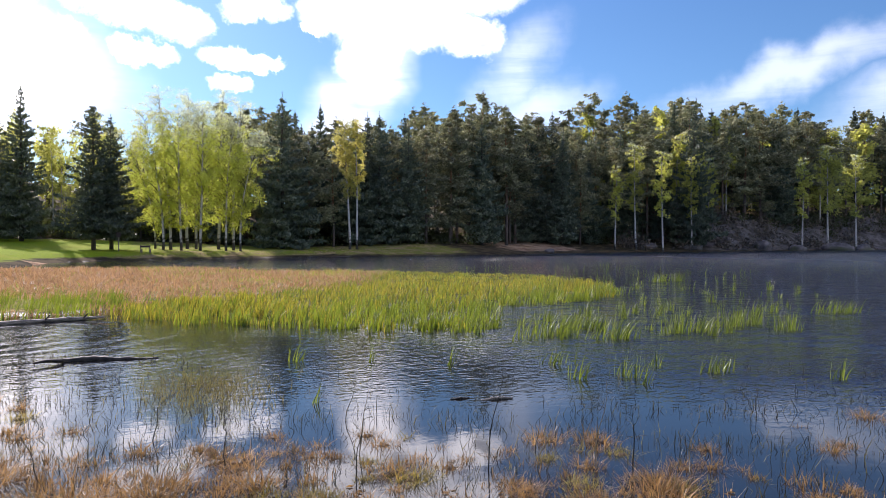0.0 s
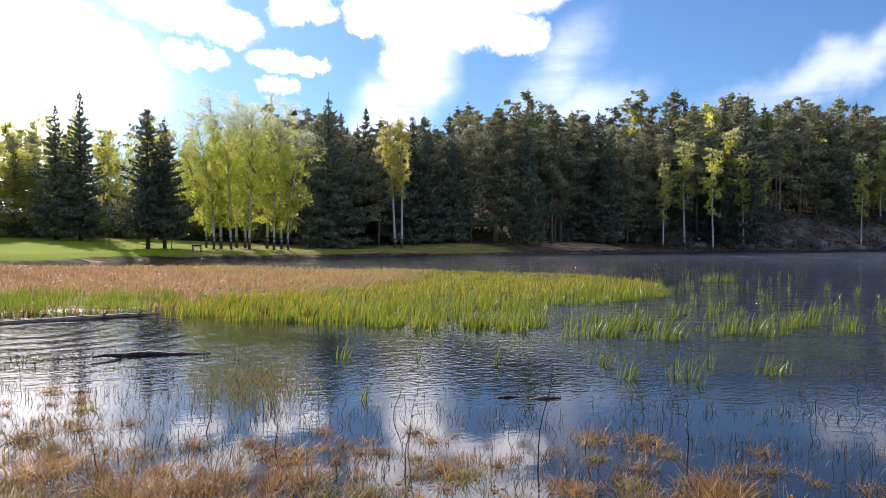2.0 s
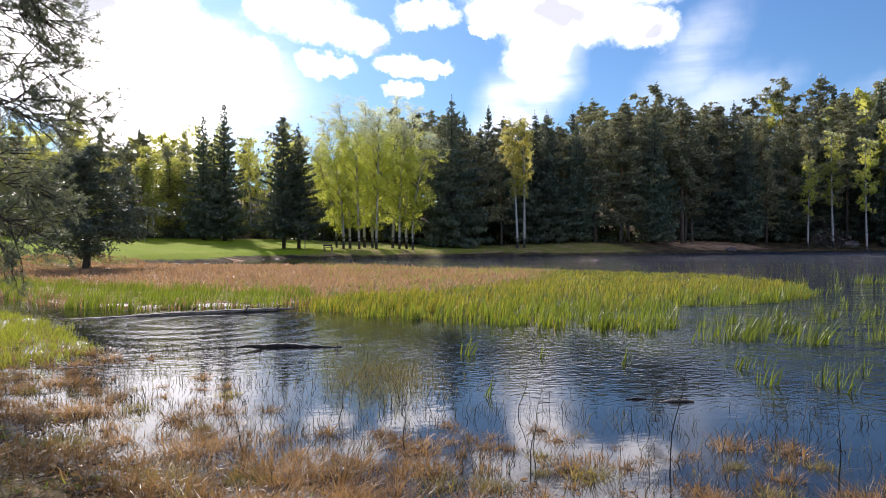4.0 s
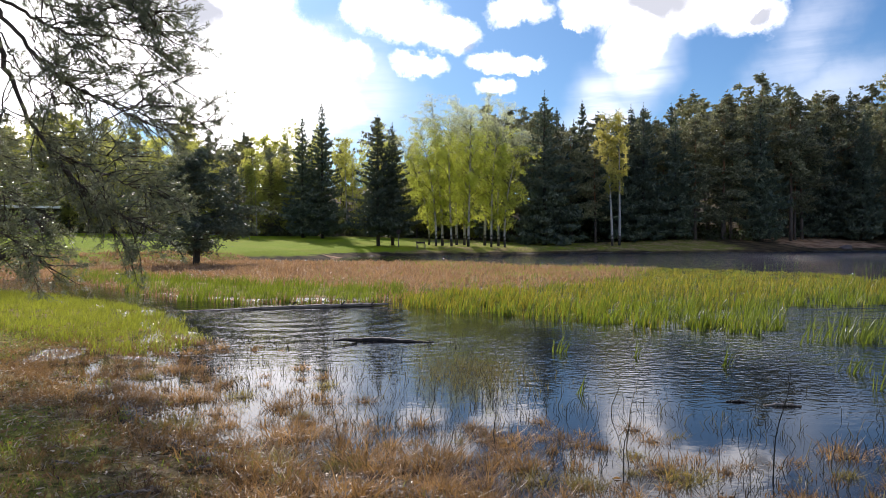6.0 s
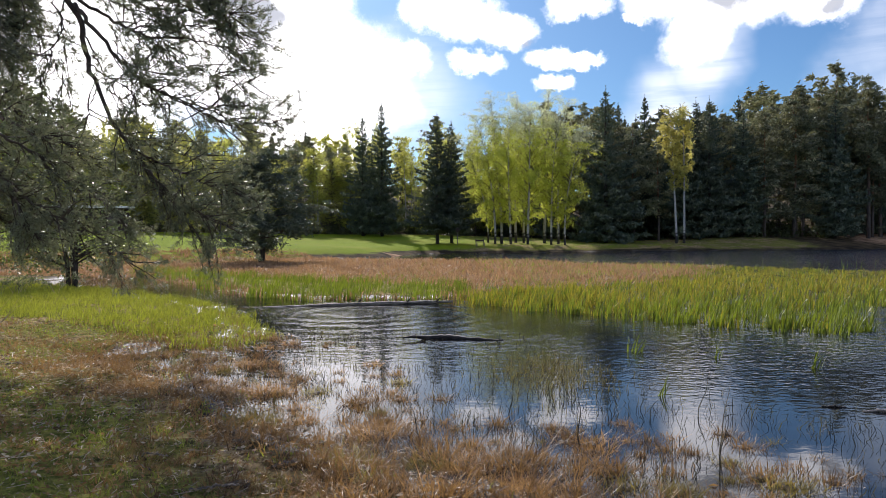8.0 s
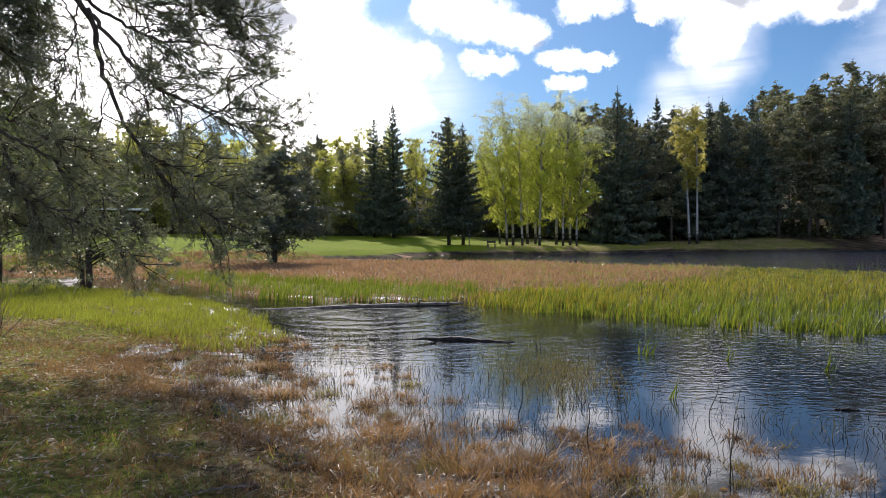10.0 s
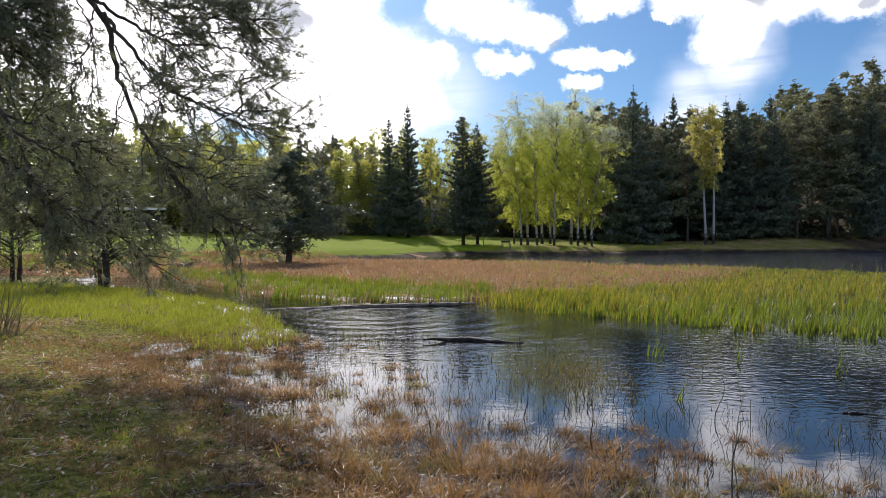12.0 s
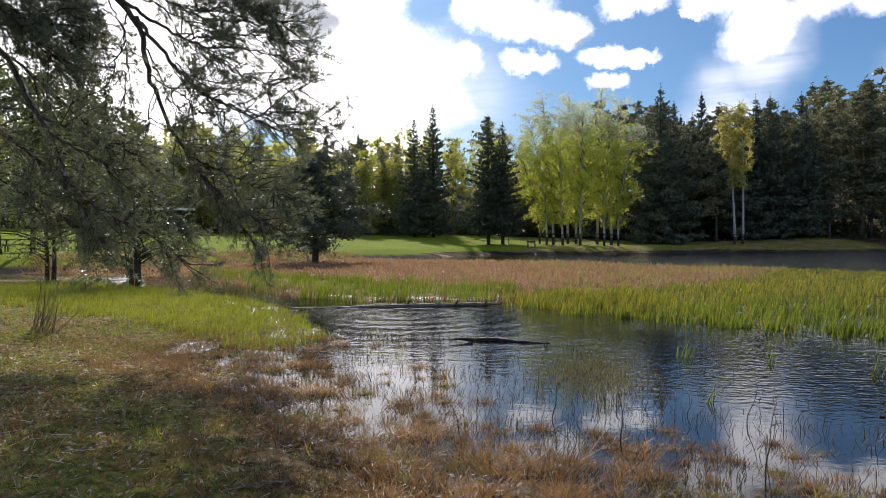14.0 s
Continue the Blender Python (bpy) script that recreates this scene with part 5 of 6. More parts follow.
def build_bank_grass():
    rng = np.random.default_rng(21)
    x, y = scatter(rng, NEAR, 60000, (-10, 2.6, 4.5, 17), 0.05, lambda x, y: (signed(TONGUE, x, y) < 0.3) & (np.abs(np.arctan2(x, y)) < 1.0) & (rng.uniform(0, 1, x.shape) < np.clip(7.5 / np.maximum(y, 4), 0, 1)))
    sn = signed(NEAR, x, y)
    z = heights(x, y) - 0.01
    tone = 0.75 * wobble(x, y, 0.9, 3) + 0.4 * wobble(x, y, 0.25, 1) + rng.uniform(-0.45, 0.45, len(x)) + 0.26 * (sn - 1.0)
    green = tone > 0.18
    w = rng.uniform(0.004, 0.009, len(x)) * (1 + y * 0.05)
    tall = np.where(green, rng.uniform(0.025, 0.075, len(x)), rng.uniform(0.03, 0.11, len(x)) * (1 + 0.5 * np.exp(-((sn - 0.4) / 0.6) ** 2))) * (1 + 0.4 * wobble(x, y, 0.4, 8) + 0.55 * wobble(x, y, 0.15, 4))
    for name, sel, mat, label in (("bank_grass", green, M_GRASS, "short patchy green grass and moss on the bank"), ("dry_grass", ~green, M_TUFT, "dry brown grass and sedge litter on the bank")):
        geo = blades(rng, x[sel], y[sel], z[sel], tall[sel], w[sel], rng.uniform(0.3, 1.5, sel.sum()), (0.1, 0), 2)
        tagged(part(name, geo, mat), label, "grass", kind="stuff")
    # dry flakes and bits of leaf on the ground
    x, y = scatter(rng, NEAR, 24000, (-9, 2.8, 3.5, 13), 0.0, lambda x, y: (np.abs(np.arctan2(x, y)) < 1.0) & (rng.uniform(0, 1, x.shape) < np.clip(6.5 / np.maximum(y, 4), 0, 1)))
    for name, sel, mat, label in (("leaf_litter", np.arange(len(x)) % 3 > 0, M_TUFT, "brown flakes of dead leaves and sedge on the bank"), ("pale_litter", np.arange(len(x)) % 3 == 0, M_STRAW, "pale bits of dry straw and leaf on the bank")):
        geo = leaves(rng, np.stack([x[sel], y[sel], heights(x[sel], y[sel]) + rng.uniform(0.005, 0.05, sel.sum())], 1), rng.uniform(0.009, 0.03, sel.sum()), flat=0.6, long=1.8)
        tagged(part(name, geo, mat), label, "litter", kind="stuff")
    # straw lying about
    m = 3600
    x, y = scatter(rng, NEAR, m, (-6, 3, 3, 10), 0.1)
    m = len(x)
    a, ln = rng.uniform(0, math.pi, m), 0.03 + 0.12 * rng.uniform(0, 1, m) ** 3
    z = heights(x, y) + rng.uniform(0.015, 0.05, m)
    dx, dy, w = np.cos(a) * ln / 2, np.sin(a) * ln / 2, rng.uniform(0.0015, 0.0035, m)
    px, py = -np.sin(a) * w, np.cos(a) * w
    tilt = rng.normal(0, 0.012, m)
    v = np.stack([np.stack([x - dx - px, y - dy - py, z - tilt], 1), np.stack([x + dx - px, y + dy - py, z + tilt], 1), np.stack([x + dx + px, y + dy + py, z + tilt + 0.003], 1), np.stack([x - dx + px, y - dy + py, z - tilt + 0.003], 1)], 1).reshape(-1, 3)
    tagged(part("straw", (v, np.arange(4 * m).reshape(m, 4)), M_STRAW), "pale broken straw scattered over the bank", "straw", kind="stuff")


def build_stems():
    rng = np.random.default_rng(33)
    n = 110000
    x, y = rng.uniform(-4, 10, n), rng.uniform(2.5, 12, n)
    sn = signed(NEAR, x, y)
    patch = wobble(x, y, 0.5, 3) + 0.7 * wobble(x, y, 1.5, 6) + rng.uniform(-0.7, 0.7, n)
    ok = (sn < 0.05) & (sn > -4.6) & (patch > 0.05 - 0.15 * (sn + 1.5) * (sn < -1.5) + 0.30 * (sn < -2.8)) & (rng.uniform(0, 1, n) < np.clip(1.15 + sn * 0.17, 0.1, 1) * 0.58)
    x, y = x[ok], y[ok]
    m = len(x)
    tall = (0.03 + 0.14 * rng.uniform(0, 1, m) ** 1.7) * (1 + 0.35 * wobble(x, y, 0.8, 2))
    v, f = blades(rng, x, y, np.full(m, -0.03), tall, rng.uniform(0.003, 0.007, m), rng.uniform(0.05, 0.8, m), (0.06, 0), 3, 0.5)
    kink = rng.normal(0, 0.007, (m, 4, 1, 2)).repeat(2, 2).reshape(-1, 2)
    v[:, :2] += kink
    per_f = 3
    pale = np.repeat(rng.uniform(0, 1, m) < 0.25, per_f)
    f = np.asarray(f)
    tagged(part("pale_stems", (v, f[pale]), M_OLIVE), "thin olive and tan plant stems in the shallows", "water plants", kind="stuff")
    f = f[~pale]
    tagged(part("water_stems", (v, f), M_STEM), "thin dark crooked plant stems standing in the shallows", "water plants", kind="stuff")
    # olive patch of finer plants
    n = 1500
    x, y = rng.normal(1.75, 0.38, n), rng.normal(8.4, 0.6, n)
    geo = blades(rng, x, y, np.full(n, -0.03), rng.uniform(0.05, 0.16, n), 0.007, rng.uniform(0.1, 0.9, n), (0.05, 0), 2)
    tagged(part("shallow_plants", geo, M_OLIVE), "olive green low plants in the shallow water", "water plants", kind="stuff")
    # floating litter between the tussocks
    n = 9000
    x, y = rng.uniform(-4.5, 6, n), rng.uniform(2.5, 12.5, n)
    sn = signed(NEAR, x, y)
    ok = (sn < 0.3) & (sn > -0.6) & (wobble(x, y, 0.6, 9) + rng.uniform(-0.8, 0.8, n) + 0.5 * sn > -0.1)
    x, y = x[ok], y[ok]
    z = np.maximum(heights(x, y), 0) + 0.004
    geo = leaves(rng, np.stack([x, y, z], 1), rng.uniform(0.012, 0.035, len(x)), flat=0.85, long=2.0)
    geo[0][:, 2] = np.maximum(geo[0][:, 2], 0.002)
    tagged(part("litter", geo, M_TUFT), "brown plant litter floating along the waterline", "litter", kind="stuff")


build_bank_grass()
build_stems()


def stalk(seed, x, y, tall, bend):
    rng = np.random.default_rng(seed)
    ob = thing("dead_stalk", "thin leafless dead stalk rising from the shallows", "stalk", "dead stalks in the shallows")
    pts = np.array([(bend * s ** 1.5 + 0.01 * math.sin(9 * s + seed), 0.02 * math.sin(6 * s), -0.05 + (tall + 0.05) * s) for s in np.linspace(0, 1, 8)])
    part("stem", tube(pts, np.linspace(0.0055, 0.0015, 8), 5), M_STRAW if seed % 2 else M_STEM, ob)
    for k in range(3 + int(tall * 4)):
        s = rng.uniform(0.35, 0.95)
        i = int(s * 7)
        br = limb(rng, pts[i], rng.uniform(0, 6.28), 1.0, rng.uniform(0.06, 0.22) * tall, 0, 0.3, 3)
        part("side_twig", tube(br, np.linspace(0.0025, 0.001, 4), 4), M_STEM, ob)
    ob.matrix_basis = pose(x, y, max(0, height(x, y)))


for i, (x, y, tall, bend) in enumerate(((2.93, 4.6, 0.72, 0.12), (3.62, 4.25, 0.62, 0.10), (1.35, 5.6, 0.45, -0.02), (3.3, 4.5, 0.4, 0.2), (3.75, 4.0, 0.5, -0.05), (2.3, 5.4, 0.5, 0.06), (2.05, 4.9, 0.42, 0.05), (4.3, 4.0, 0.42, 0.1), (0.2, 5.9, 0.34, -0.1), (2.6, 6.4, 0.4, 0.1), (1.0, 6.6, 0.36, 0.05))):
    stalk(i, x, y, tall, bend)


def build_shrub(x, y, seed, spread):
    rng = np.random.default_rng(seed)
    ob = thing("willow_shrub", "low twiggy willow shrub with small pale leaves on the bank", "shrub")
    pts = []
    for k in range(26):
        a = rng.uniform(0, 6.28)
        br = limb(rng, (rng.normal(0, spread), rng.normal(0, 0.2), -0.03), a, 2.6, rng.uniform(0.5, 1.0), 0.1, 0.3, 5)
        part("stem", tube(br, np.linspace(0.008, 0.002, 6), 4), M_STRAW if k % 3 else M_BARK, ob)
        m = 34
        s = rng.uniform(0.45, 1, m)
        idx = s * 5
        i = np.minimum(idx.astype(int), 4)
        pts.append(br[i] + (br[i + 1] - br[i]) * (idx - i)[:, None] + rng.normal(0, 0.04, (m, 3)))
    pts = np.vstack(pts)
    part("foliage", leaves(rng, pts, rng.uniform(0.02, 0.045, len(pts)), long=1.4), M_ALDER, ob)
    ob.matrix_basis = pose(x, y, height(x, y))


build_shrub(-9.9, 19.4, 91, 0.55)


def build_stem_clump(x, y):
    rng = np.random.default_rng(92)
    ob = thing("dry_stem_clump", "upright clump of dry yellow-brown stems on the bank", "dry stems")
    for k in range(30):
        a, q = rng.uniform(0, 6.28), rng.uniform(0, 0.22)
        base = np.array([math.cos(a) * q, math.sin(a) * q * 0.6, -0.03])
        top = base + np.array([rng.normal(0.2, 0.13), rng.normal(0, 0.1), rng.uniform(0.4, 0.8)])
        mid = (base + top) / 2 + rng.normal(0, 0.02, 3)
        part("stem", tube([base, mid, top], [0.007, 0.005, 0.002], 4), M_STRAW if k % 4 else M_OLIVE, ob)
    ob.matrix_basis = pose(x, y, height(x, y))


build_stem_clump(-6.2, 11.2)


# ---- logs ----
def log_geo(seed, pts, radii, knots=0):
    rng = np.random.default_rng(seed)
    p = np.array(pts, float)
    s = np.linspace(0, 1, 24)
    base = np.linspace(0, 1, len(p))
    q = np.stack([np.interp(s, base, p[:, i]) for i in range(3)], 1)
    q[1:-1] += rng.normal(0, 0.004, (22, 3))
    r = np.interp(s, base, radii) * (1 + 0.12 * np.sin(np.arange(24) * 1.3 + seed) + rng.normal(0, 0.04, 24))
    return tube(q, r, 10)


log = thing("log", "long weathered log lying half sunk in the lake", "log", "logs in the lake")
part("stem", log_geo(1, [(-3.75, 16.75, -0.03), (-2.6, 16.7, -0.015), (-1.2, 16.8, 0.02), (0.3, 17.0, 0.03), (1.35, 17.05, 0.045)], [0.025, 0.034, 0.045, 0.05, 0.028]), M_LOG, log, smooth_faces=True)
for x in (-0.9, 0.25, 0.95):
    part("branch_stub", tube([(x, 16.95, 0.05), (x + 0.05, 16.93, 0.11), (x + 0.09, 16.92, 0.15)], [0.02, 0.016, 0.01], 6), M_WETLOG, log)
log2 = thing("log", "dark wet root end of a sunken log", "log", "logs in the lake")
part("stem", log_geo(2, [(0.30, 11.32, -0.03), (0.5, 11.3, 0.0), (0.85, 11.25, 0.01), (1.1, 11.1, 0.005), (1.62, 10.95, 0.0)], [0.03, 0.05, 0.055, 0.03, 0.02]), M_WETLOG, log2, smooth_faces=True)
part("branch_stub", tube([(0.45, 11.2, 0.03), (0.25, 11.1, 0.06), (0.1, 11.05, 0.05)], [0.03, 0.022, 0.012], 6), M_WETLOG, log2)
log3 = thing("log", "short piece of pale driftwood floating in the shallows", "log", "logs in the lake")
part("stem", log_geo(3, [(4.1, 6.45, 0.0), (4.25, 6.42, 0.012), (4.42, 6.36, 0.01)], [0.010, 0.015, 0.010]), M_LOG, log3)
log4 = thing("log", "short dark piece of driftwood in the shallows", "log", "logs in the lake")
part("stem", log_geo(4, [(3.85, 6.65, 0.0), (3.95, 6.62, 0.012), (4.05, 6.6, 0.0)], [0.008, 0.012, 0.008]), M_WETLOG, log4)
for i, (x, y, a, ln) in enumerate(((-1.05, 4.85, 10, 0.30), (-1.6, 5.4, -15, 0.22), (-2.9, 8.9, 5, 0.45), (-0.7, 5.3, 25, 0.2), (-4.4, 9.0, -4, 0.3))):
    st = part("stick", log_geo(20 + i, [(-ln / 2, 0, 0), (0, 0.01, 0.01), (ln / 2, -0.01, 0.005)], [0.006, 0.008, 0.005]), M_LOG, None, "short dry stick lying on the bank")
    tagged(st, category="stick", group="sticks on the bank")
    st.matrix_basis = pose(x, y, height(x, y) + 0.02, 0, 0, a)


# ---- the big pine whose boughs hang over the bank ----
def eye_polar(az, el, d):
    a, e = radians(az), radians(el)
    return np.array([0.1 + d * math.cos(e) * math.sin(a), 0.7 + d * math.cos(e) * math.cos(a), 1.56 + d * math.sin(e)])


def curve_through(pts, n):
    p = np.array(pts, float)
    s = np.linspace(0, 1, len(p))
    t = np.linspace(0, 1, n)
    q = np.stack([np.interp(t, s, p[:, i]) for i in range(3)], 1)
    for _ in range(3):
        q[1:-1] = 0.25 * q[:-2] + 0.5 * q[1:-1] + 0.25 * q[2:]
    return q


def needle_clusters(rng, centres, axes, per=10, length=0.047, width=0.007):
    n = len(centres)
    c = np.repeat(centres, per, 0)
    ax = np.repeat(axes, per, 0)
    d = rng.normal(0, 1, (n * per, 3)) + ax * 1.1
    d /= np.linalg.norm(d, axis=1)[:, None] + 1e-9
    side = np.cross(d, rng.normal(0, 1, (n * per, 3)))
    side /= np.linalg.norm(side, axis=1)[:, None] + 1e-9
    c = c + ax * rng.uniform(-0.03, 0.03, (n * per, 1))
    ln = length * rng.uniform(0.6, 1.2, (n * per, 1))
    v = np.stack([c - side * width * 0.5, c + d * ln * 0.7 + side * width, c + d * ln - side * width * 0.3], 1).reshape(-1, 3)
    return v, np.arange(3 * n * per).reshape(-1, 3)


def build_big_pine():
    rng = np.random.default_rng(55)
    ob = thing("pine", "old pine on the bank with low hanging boughs", "pine")
    tx, ty = polar(-43.5, 13.4)
    gz = height(tx, ty)
    spine = np.array([(tx + 0.15 * math.sin(3 * s), ty + 0.1 * math.sin(4 * s), gz - 0.3 + 15 * s) for s in np.linspace(0, 1, 10)])
    part("trunk", tube(spine, np.linspace(0.30, 0.05, 10), 10), M_PBARK, ob, smooth_faces=True)

    def on_trunk(z):
        return (np.interp(z, spine[:, 2], spine[:, 0]), np.interp(z, spine[:, 2], spine[:, 1]), z)

    def run(d0, d1, *aims):
        return [eye_polar(az, el, d0 + (d1 - d0) * i / (len(aims) - 1)) for i, (az, el) in enumerate(aims)]
    # limbs: points from root to tip, root radius, bare share, sprays to the metre
    rows = [
        ([on_trunk(7.6)] + run(12.0, 9.6, (-32, 21.8), (-27.5, 19.2), (-25.6, 17.8), (-24.8, 16.7), (-24.1, 15.6), (-24.2, 14.2), (-23.9, 12.8), (-23.1, 11.2), (-22.4, 9.7), (-22.1, 8.3), (-20.9, 6.8), (-20, 5.3), (-18.6, 3.5), (-16.8, 1.3), (-15.8, -0.7)), 0.085, 0.66, 15),
        (run(10.9, 9.9, (-24.6, 16.8), (-23.7, 15.6), (-22.6, 14.3), (-21.4, 13), (-20.4, 12), (-18.9, 11.2), (-16.8, 10.5), (-14.6, 9.8), (-11.8, 8.7)), 0.05, 0.30, 12),
        (run(11.1, 10.4, (-25.6, 17.8), (-24.2, 17), (-22.2, 16), (-20.8, 15.3), (-19.7, 15.1), (-17.2, 15.2), (-15.4, 15.1), (-13.6, 14.6), (-12, 14.9)), 0.045, 0.30, 11),
        (run(10.7, 10.2, (-19.7, 15.1), (-18.5, 14), (-16.7, 13.1), (-14.5, 12.6), (-12, 12.2)), 0.022, 0.12, 12),
        (run(10.7, 10.2, (-24.1, 15), (-23.4, 13.6), (-22.8, 12.5), (-22.3, 10.8), (-21, 10.3)), 0.022, 0.55, 7),
        (run(10.4, 10.1, (-23.1, 11.2), (-23.6, 9.9), (-24, 8.4)), 0.018, 0.4, 8),
        (run(10.5, 10.0, (-20.4, 12), (-18.9, 11), (-18.1, 10), (-17.4, 8.5)), 0.02, 0.4, 8),
        (run(10.3, 9.8, (-18.9, 11.2), (-16.3, 10.1), (-14.1, 9.0), (-9.9, 9.3)), 0.025, 0.2, 13),
        (run(10.2, 9.8, (-16.3, 10.1), (-14.0, 10.4), (-11.6, 10.5)), 0.018, 0.1, 12),
        ([on_trunk(8.4)] + run(11.8, 10.5, (-30, 22.5), (-25, 19.4), (-22.6, 18.2), (-20.5, 17.4), (-18, 17), (-15.4, 17.4), (-13.2, 17.4)), 0.05, 0.45, 13),
        (run(11.0, 10.4, (-21, 15.5), (-18, 16.2), (-15, 16.2), (-12.6, 15.8)), 0.022, 0.15, 11),
        ([on_trunk(9.0)] + run(11.8, 10.6, (-31, 24.5), (-24, 21.8), (-19, 20.0), (-15.5, 18.6)), 0.05, 0.35, 12),
        ([on_trunk(5.4)] + run(11.8, 9.7, (-36, 15), (-32.7, 13.2), (-32.3, 11.5), (-31.7, 10), (-31, 9.1), (-30.5, 8.2), (-30.2, 7), (-29.8, 5.6), (-28.9, 4), (-28.4, 2.7), (-28, 1.3), (-26.9, -0.2)), 0.07, 0.45, 14),
        (run(10.6, 10.1, (-31, 9.1), (-29.6, 8.5), (-28.1, 7.9), (-26.3, 7.1), (-23.9, 6.7)), 0.03, 0.15, 14),
        (run(10.5, 9.7, (-30.5, 8), (-29.2, 7.2), (-27.8, 6.5), (-26.3, 5.5), (-24.7, 4.3), (-22.7, 2.6), (-21.1, 1.0)), 0.035, 0.15, 16),
        (run(10.2, 9.5, (-29.8, 5.4), (-28.7, 3.8), (-27.4, 2.5), (-25.9, 1.7), (-24, 0.8), (-22.4, -0.7), (-20.9, -1.7)), 0.03, 0.15, 14),
        (run(10.0, 9.6, (-20.9, 6.8), (-18.6, 5.6), (-16, 4.6), (-13.4, 3.6)), 0.025, 0.1, 17),
        (run(9.9, 9.5, (-20, 5.3), (-17.6, 3.0), (-15.2, 1.4), (-13.8, 0.9)), 0.022, 0.1, 16),
        (run(10.6, 10.2, (-22.1, 8.3), (-19.6, 7.2), (-17, 6.6), (-14.4, 5.6)), 0.022, 0.1, 15),
        ([on_trunk(4.4)] + run(11.8, 10.6, (-38, 10.5), (-34, 8.4), (-31.5, 6.2), (-29.3, 4.0), (-27, 1.4)), 0.045, 0.3, 16),
        ([on_trunk(3.4)] + run(11.6, 10.6, (-37, 6.6), (-33.5, 4.6), (-30.5, 2.4), (-27.6, 0.2)), 0.04, 0.3, 15),
        ([on_trunk(6.2)] + run(12.4, 11.8, (-38, 15.6), (-33, 13.2), (-29.5, 10.2), (-26.5, 7.2), (-23, 5.4)), 0.045, 0.35, 16),
        ([on_trunk(7.0)] + run(12.0, 11.4, (-37, 18.2), (-33.5, 16.6), (-30.8, 14.6), (-28.6, 11.8)), 0.045, 0.35, 15),
        ([on_trunk(7.9)] + run(11.6, 11.0, (-37, 20.5), (-33, 18.0), (-30.5, 15.8), (-28.2, 14.2)), 0.045, 0.4, 17),
        (run(10.9, 10.6, (-22.2, 16.0), (-21.7, 13.8), (-20.9, 12.4), (-19.4, 12.8)), 0.02, 0.25, 12),
        (run(10.6, 10.3, (-23.9, 12.8), (-22.6, 12.0), (-21.0, 11.2), (-19.6, 9.6)), 0.02, 0.3, 11),
        (run(11.2, 10.8, (-26.4, 18.4), (-23.6, 18.0), (-20.6, 16.6), (-18.0, 14.4)), 0.022, 0.35, 12),
        (run(11.0, 10.6, (-25.2, 17.2), (-25.6, 14.6), (-26.6, 12.2), (-26.8, 10.0)), 0.02, 0.35, 11),
        (run(11.4, 11.0, (-27.5, 19.2), (-25.5, 16.0), (-25.2, 13.4), (-25.6, 10.8)), 0.022, 0.25, 11),
        ([on_trunk(8.1)] + run(11.4, 10.9, (-38, 19.6), (-35, 17.4), (-32, 15.0), (-29.8, 13.2)), 0.045, 0.3, 22),
        ([on_trunk(8.5)] + run(12.0, 11.2, (-37, 21.6), (-33.5, 20.2), (-30, 18.4), (-27.6, 16.6)), 0.045, 0.3, 20),
        ([on_trunk(9.6)] + run(12.2, 11.2, (-36, 24.5), (-30, 22.0), (-25, 20.0), (-21.5, 19.4), (-17, 19.0)), 0.045, 0.3, 16),
        (run(11.0, 10.5, (-20.5, 17.4), (-17.5, 18.4), (-14, 18.6)), 0.02, 0.1, 14),
        ([on_trunk(8.8)] + run(12.2, 11.6, (-38, 23), (-32, 20.4), (-28.6, 17.6), (-26.9, 14.6)), 0.045, 0.4, 10),
    ]
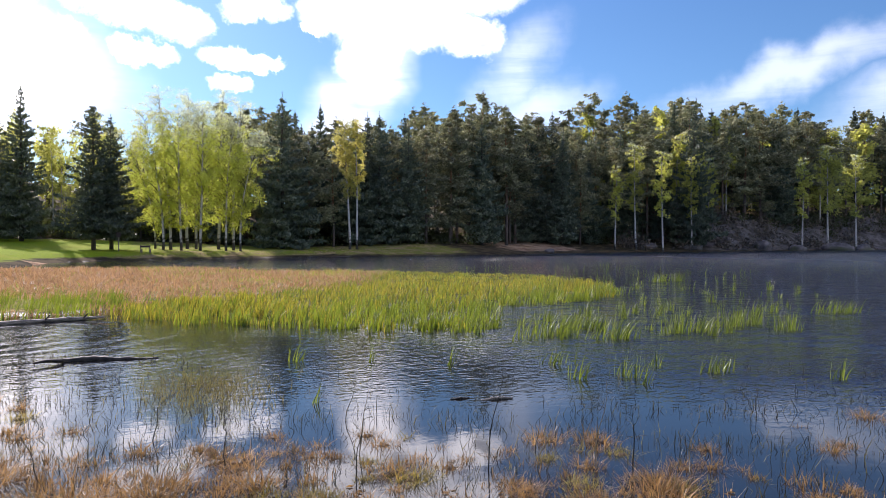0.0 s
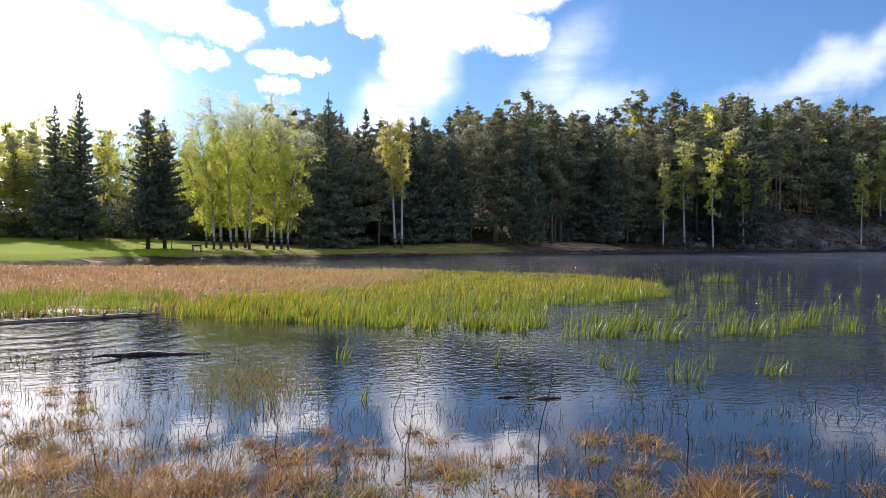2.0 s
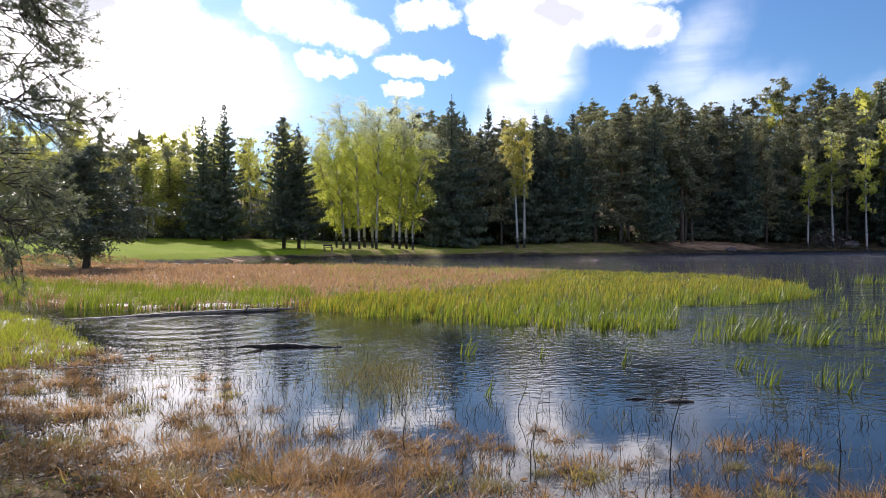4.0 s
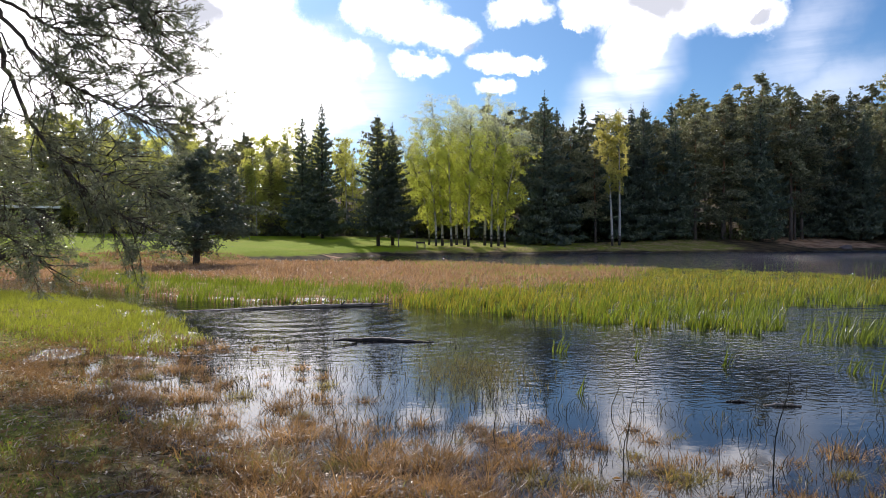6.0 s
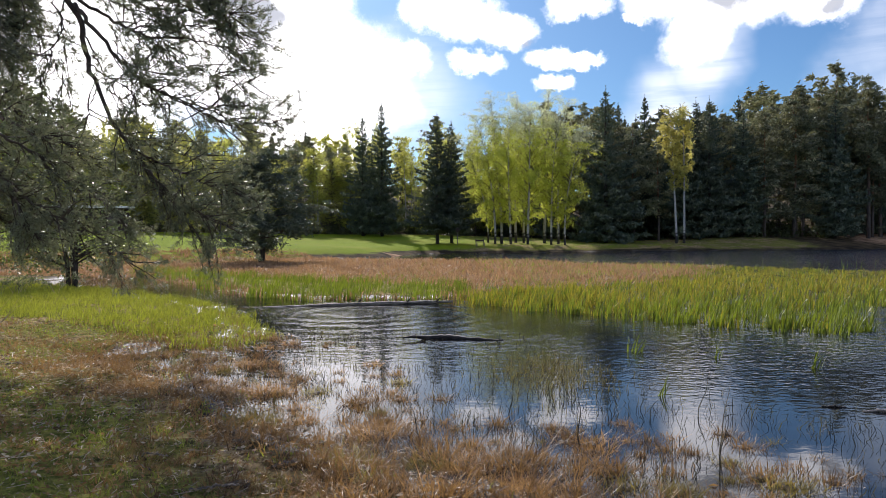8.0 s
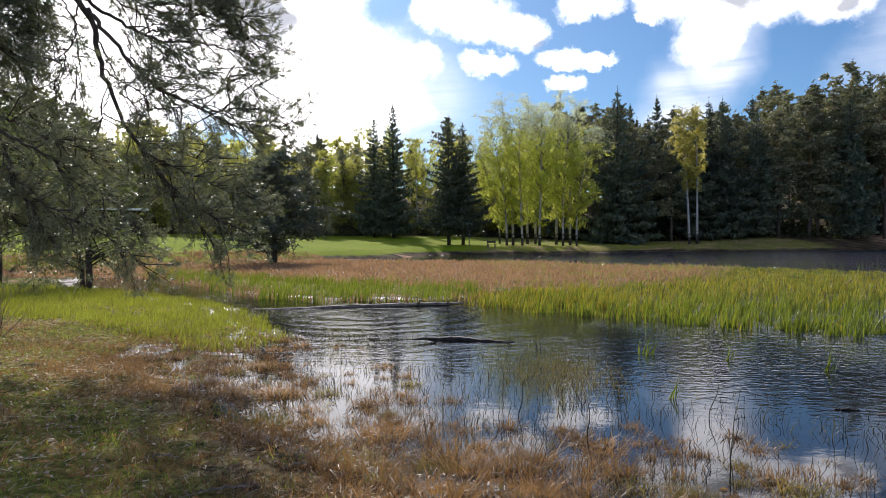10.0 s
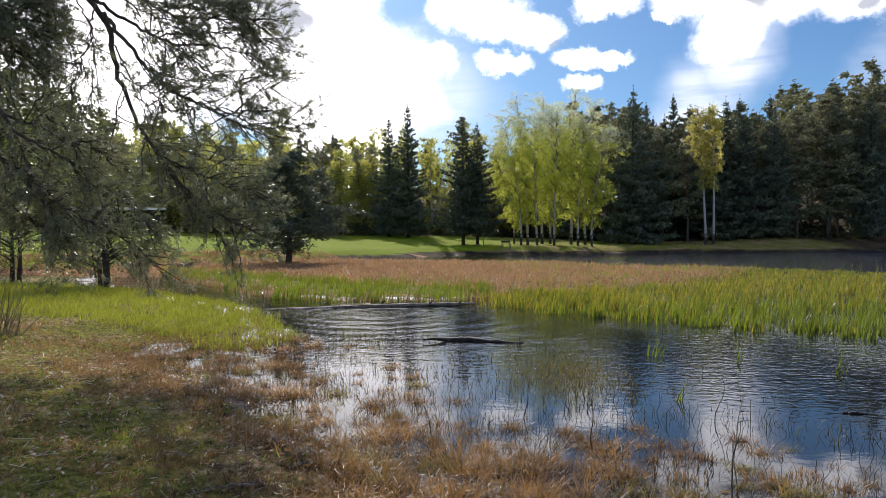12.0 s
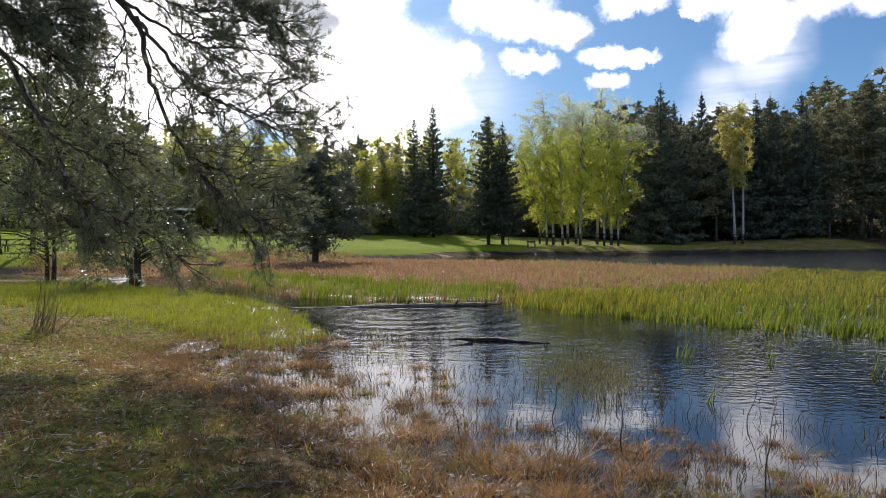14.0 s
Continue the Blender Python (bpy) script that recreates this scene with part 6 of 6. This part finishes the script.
    wood, cents, axes = [], [], []
    for pts, r0, bare, per_metre in rows:
        q = curve_through(pts, 34)
        q[1:-1] += rng.normal(0, 0.014, (32, 3))
        part("limb", tube(q, 0.66 * r0 * np.linspace(1, 0.07, 34) ** 0.9, 7), M_BARK, ob, smooth_faces=True)
        total = np.linalg.norm(np.diff(q, axis=0), axis=1).sum()
        for k in range(int(total * (1 - bare) * per_metre * 1.12)):
            s = bare + (1 - bare) * rng.uniform(0, 1) ** 0.8
            i = min(32, int(s * 33))
            tan = q[i + 1] - q[i]
            tan /= np.linalg.norm(tan)
            side = np.cross(tan, (0, 0, 1)) * rng.choice((-1, 1)) * rng.uniform(0.3, 0.9)
            d = tan * rng.uniform(0.5, 1.1) + side + np.array([0, 0, rng.uniform(-0.85, 0.75)])
            d /= np.linalg.norm(d)
            ln = rng.uniform(0.25, 0.95) * (1.2 - 0.5 * s)
            br = [q[i]]
            for j in range(6):
                d = d + rng.normal(0, 0.15, 3) + tan * 0.06 + np.array([0, 0, -0.03])
                d /= np.linalg.norm(d)
                br.append(br[-1] + d * ln / 6)
            br = np.array(br)
            wood.append(tube(br, np.linspace(0.010, 0.0025, 7) * (0.6 + 0.6 * ln), 4))
            for m in range(int(4 + ln * 10)):
                u = rng.uniform(0.45, 1.0) * 6
                j = min(5, int(u))
                base = br[j] + (br[j + 1] - br[j]) * (u - j)
                d2 = d + rng.normal(0, 0.55, 3)
                d2 /= np.linalg.norm(d2)
                end = base + d2 * rng.uniform(0.06, 0.22) + np.array([0, 0, 0.02])
                wood.append(tube([base, (base + end) / 2 + rng.normal(0, 0.01, 3), end], [0.0035, 0.0025, 0.002], 3))
                for w in (1.0, 0.75):
                    cents.append(base + (end - base) * w)
                    axes.append(d2)
    tagged(part("branchwork", join(*wood), M_BARK, ob), kind="stuff")
    tagged(part("needles", needle_clusters(rng, np.array(cents), np.array(axes), 11, 0.056, 0.0065), M_NEEDLE, ob, "grey-green pine needles"), kind="stuff")


build_big_pine()
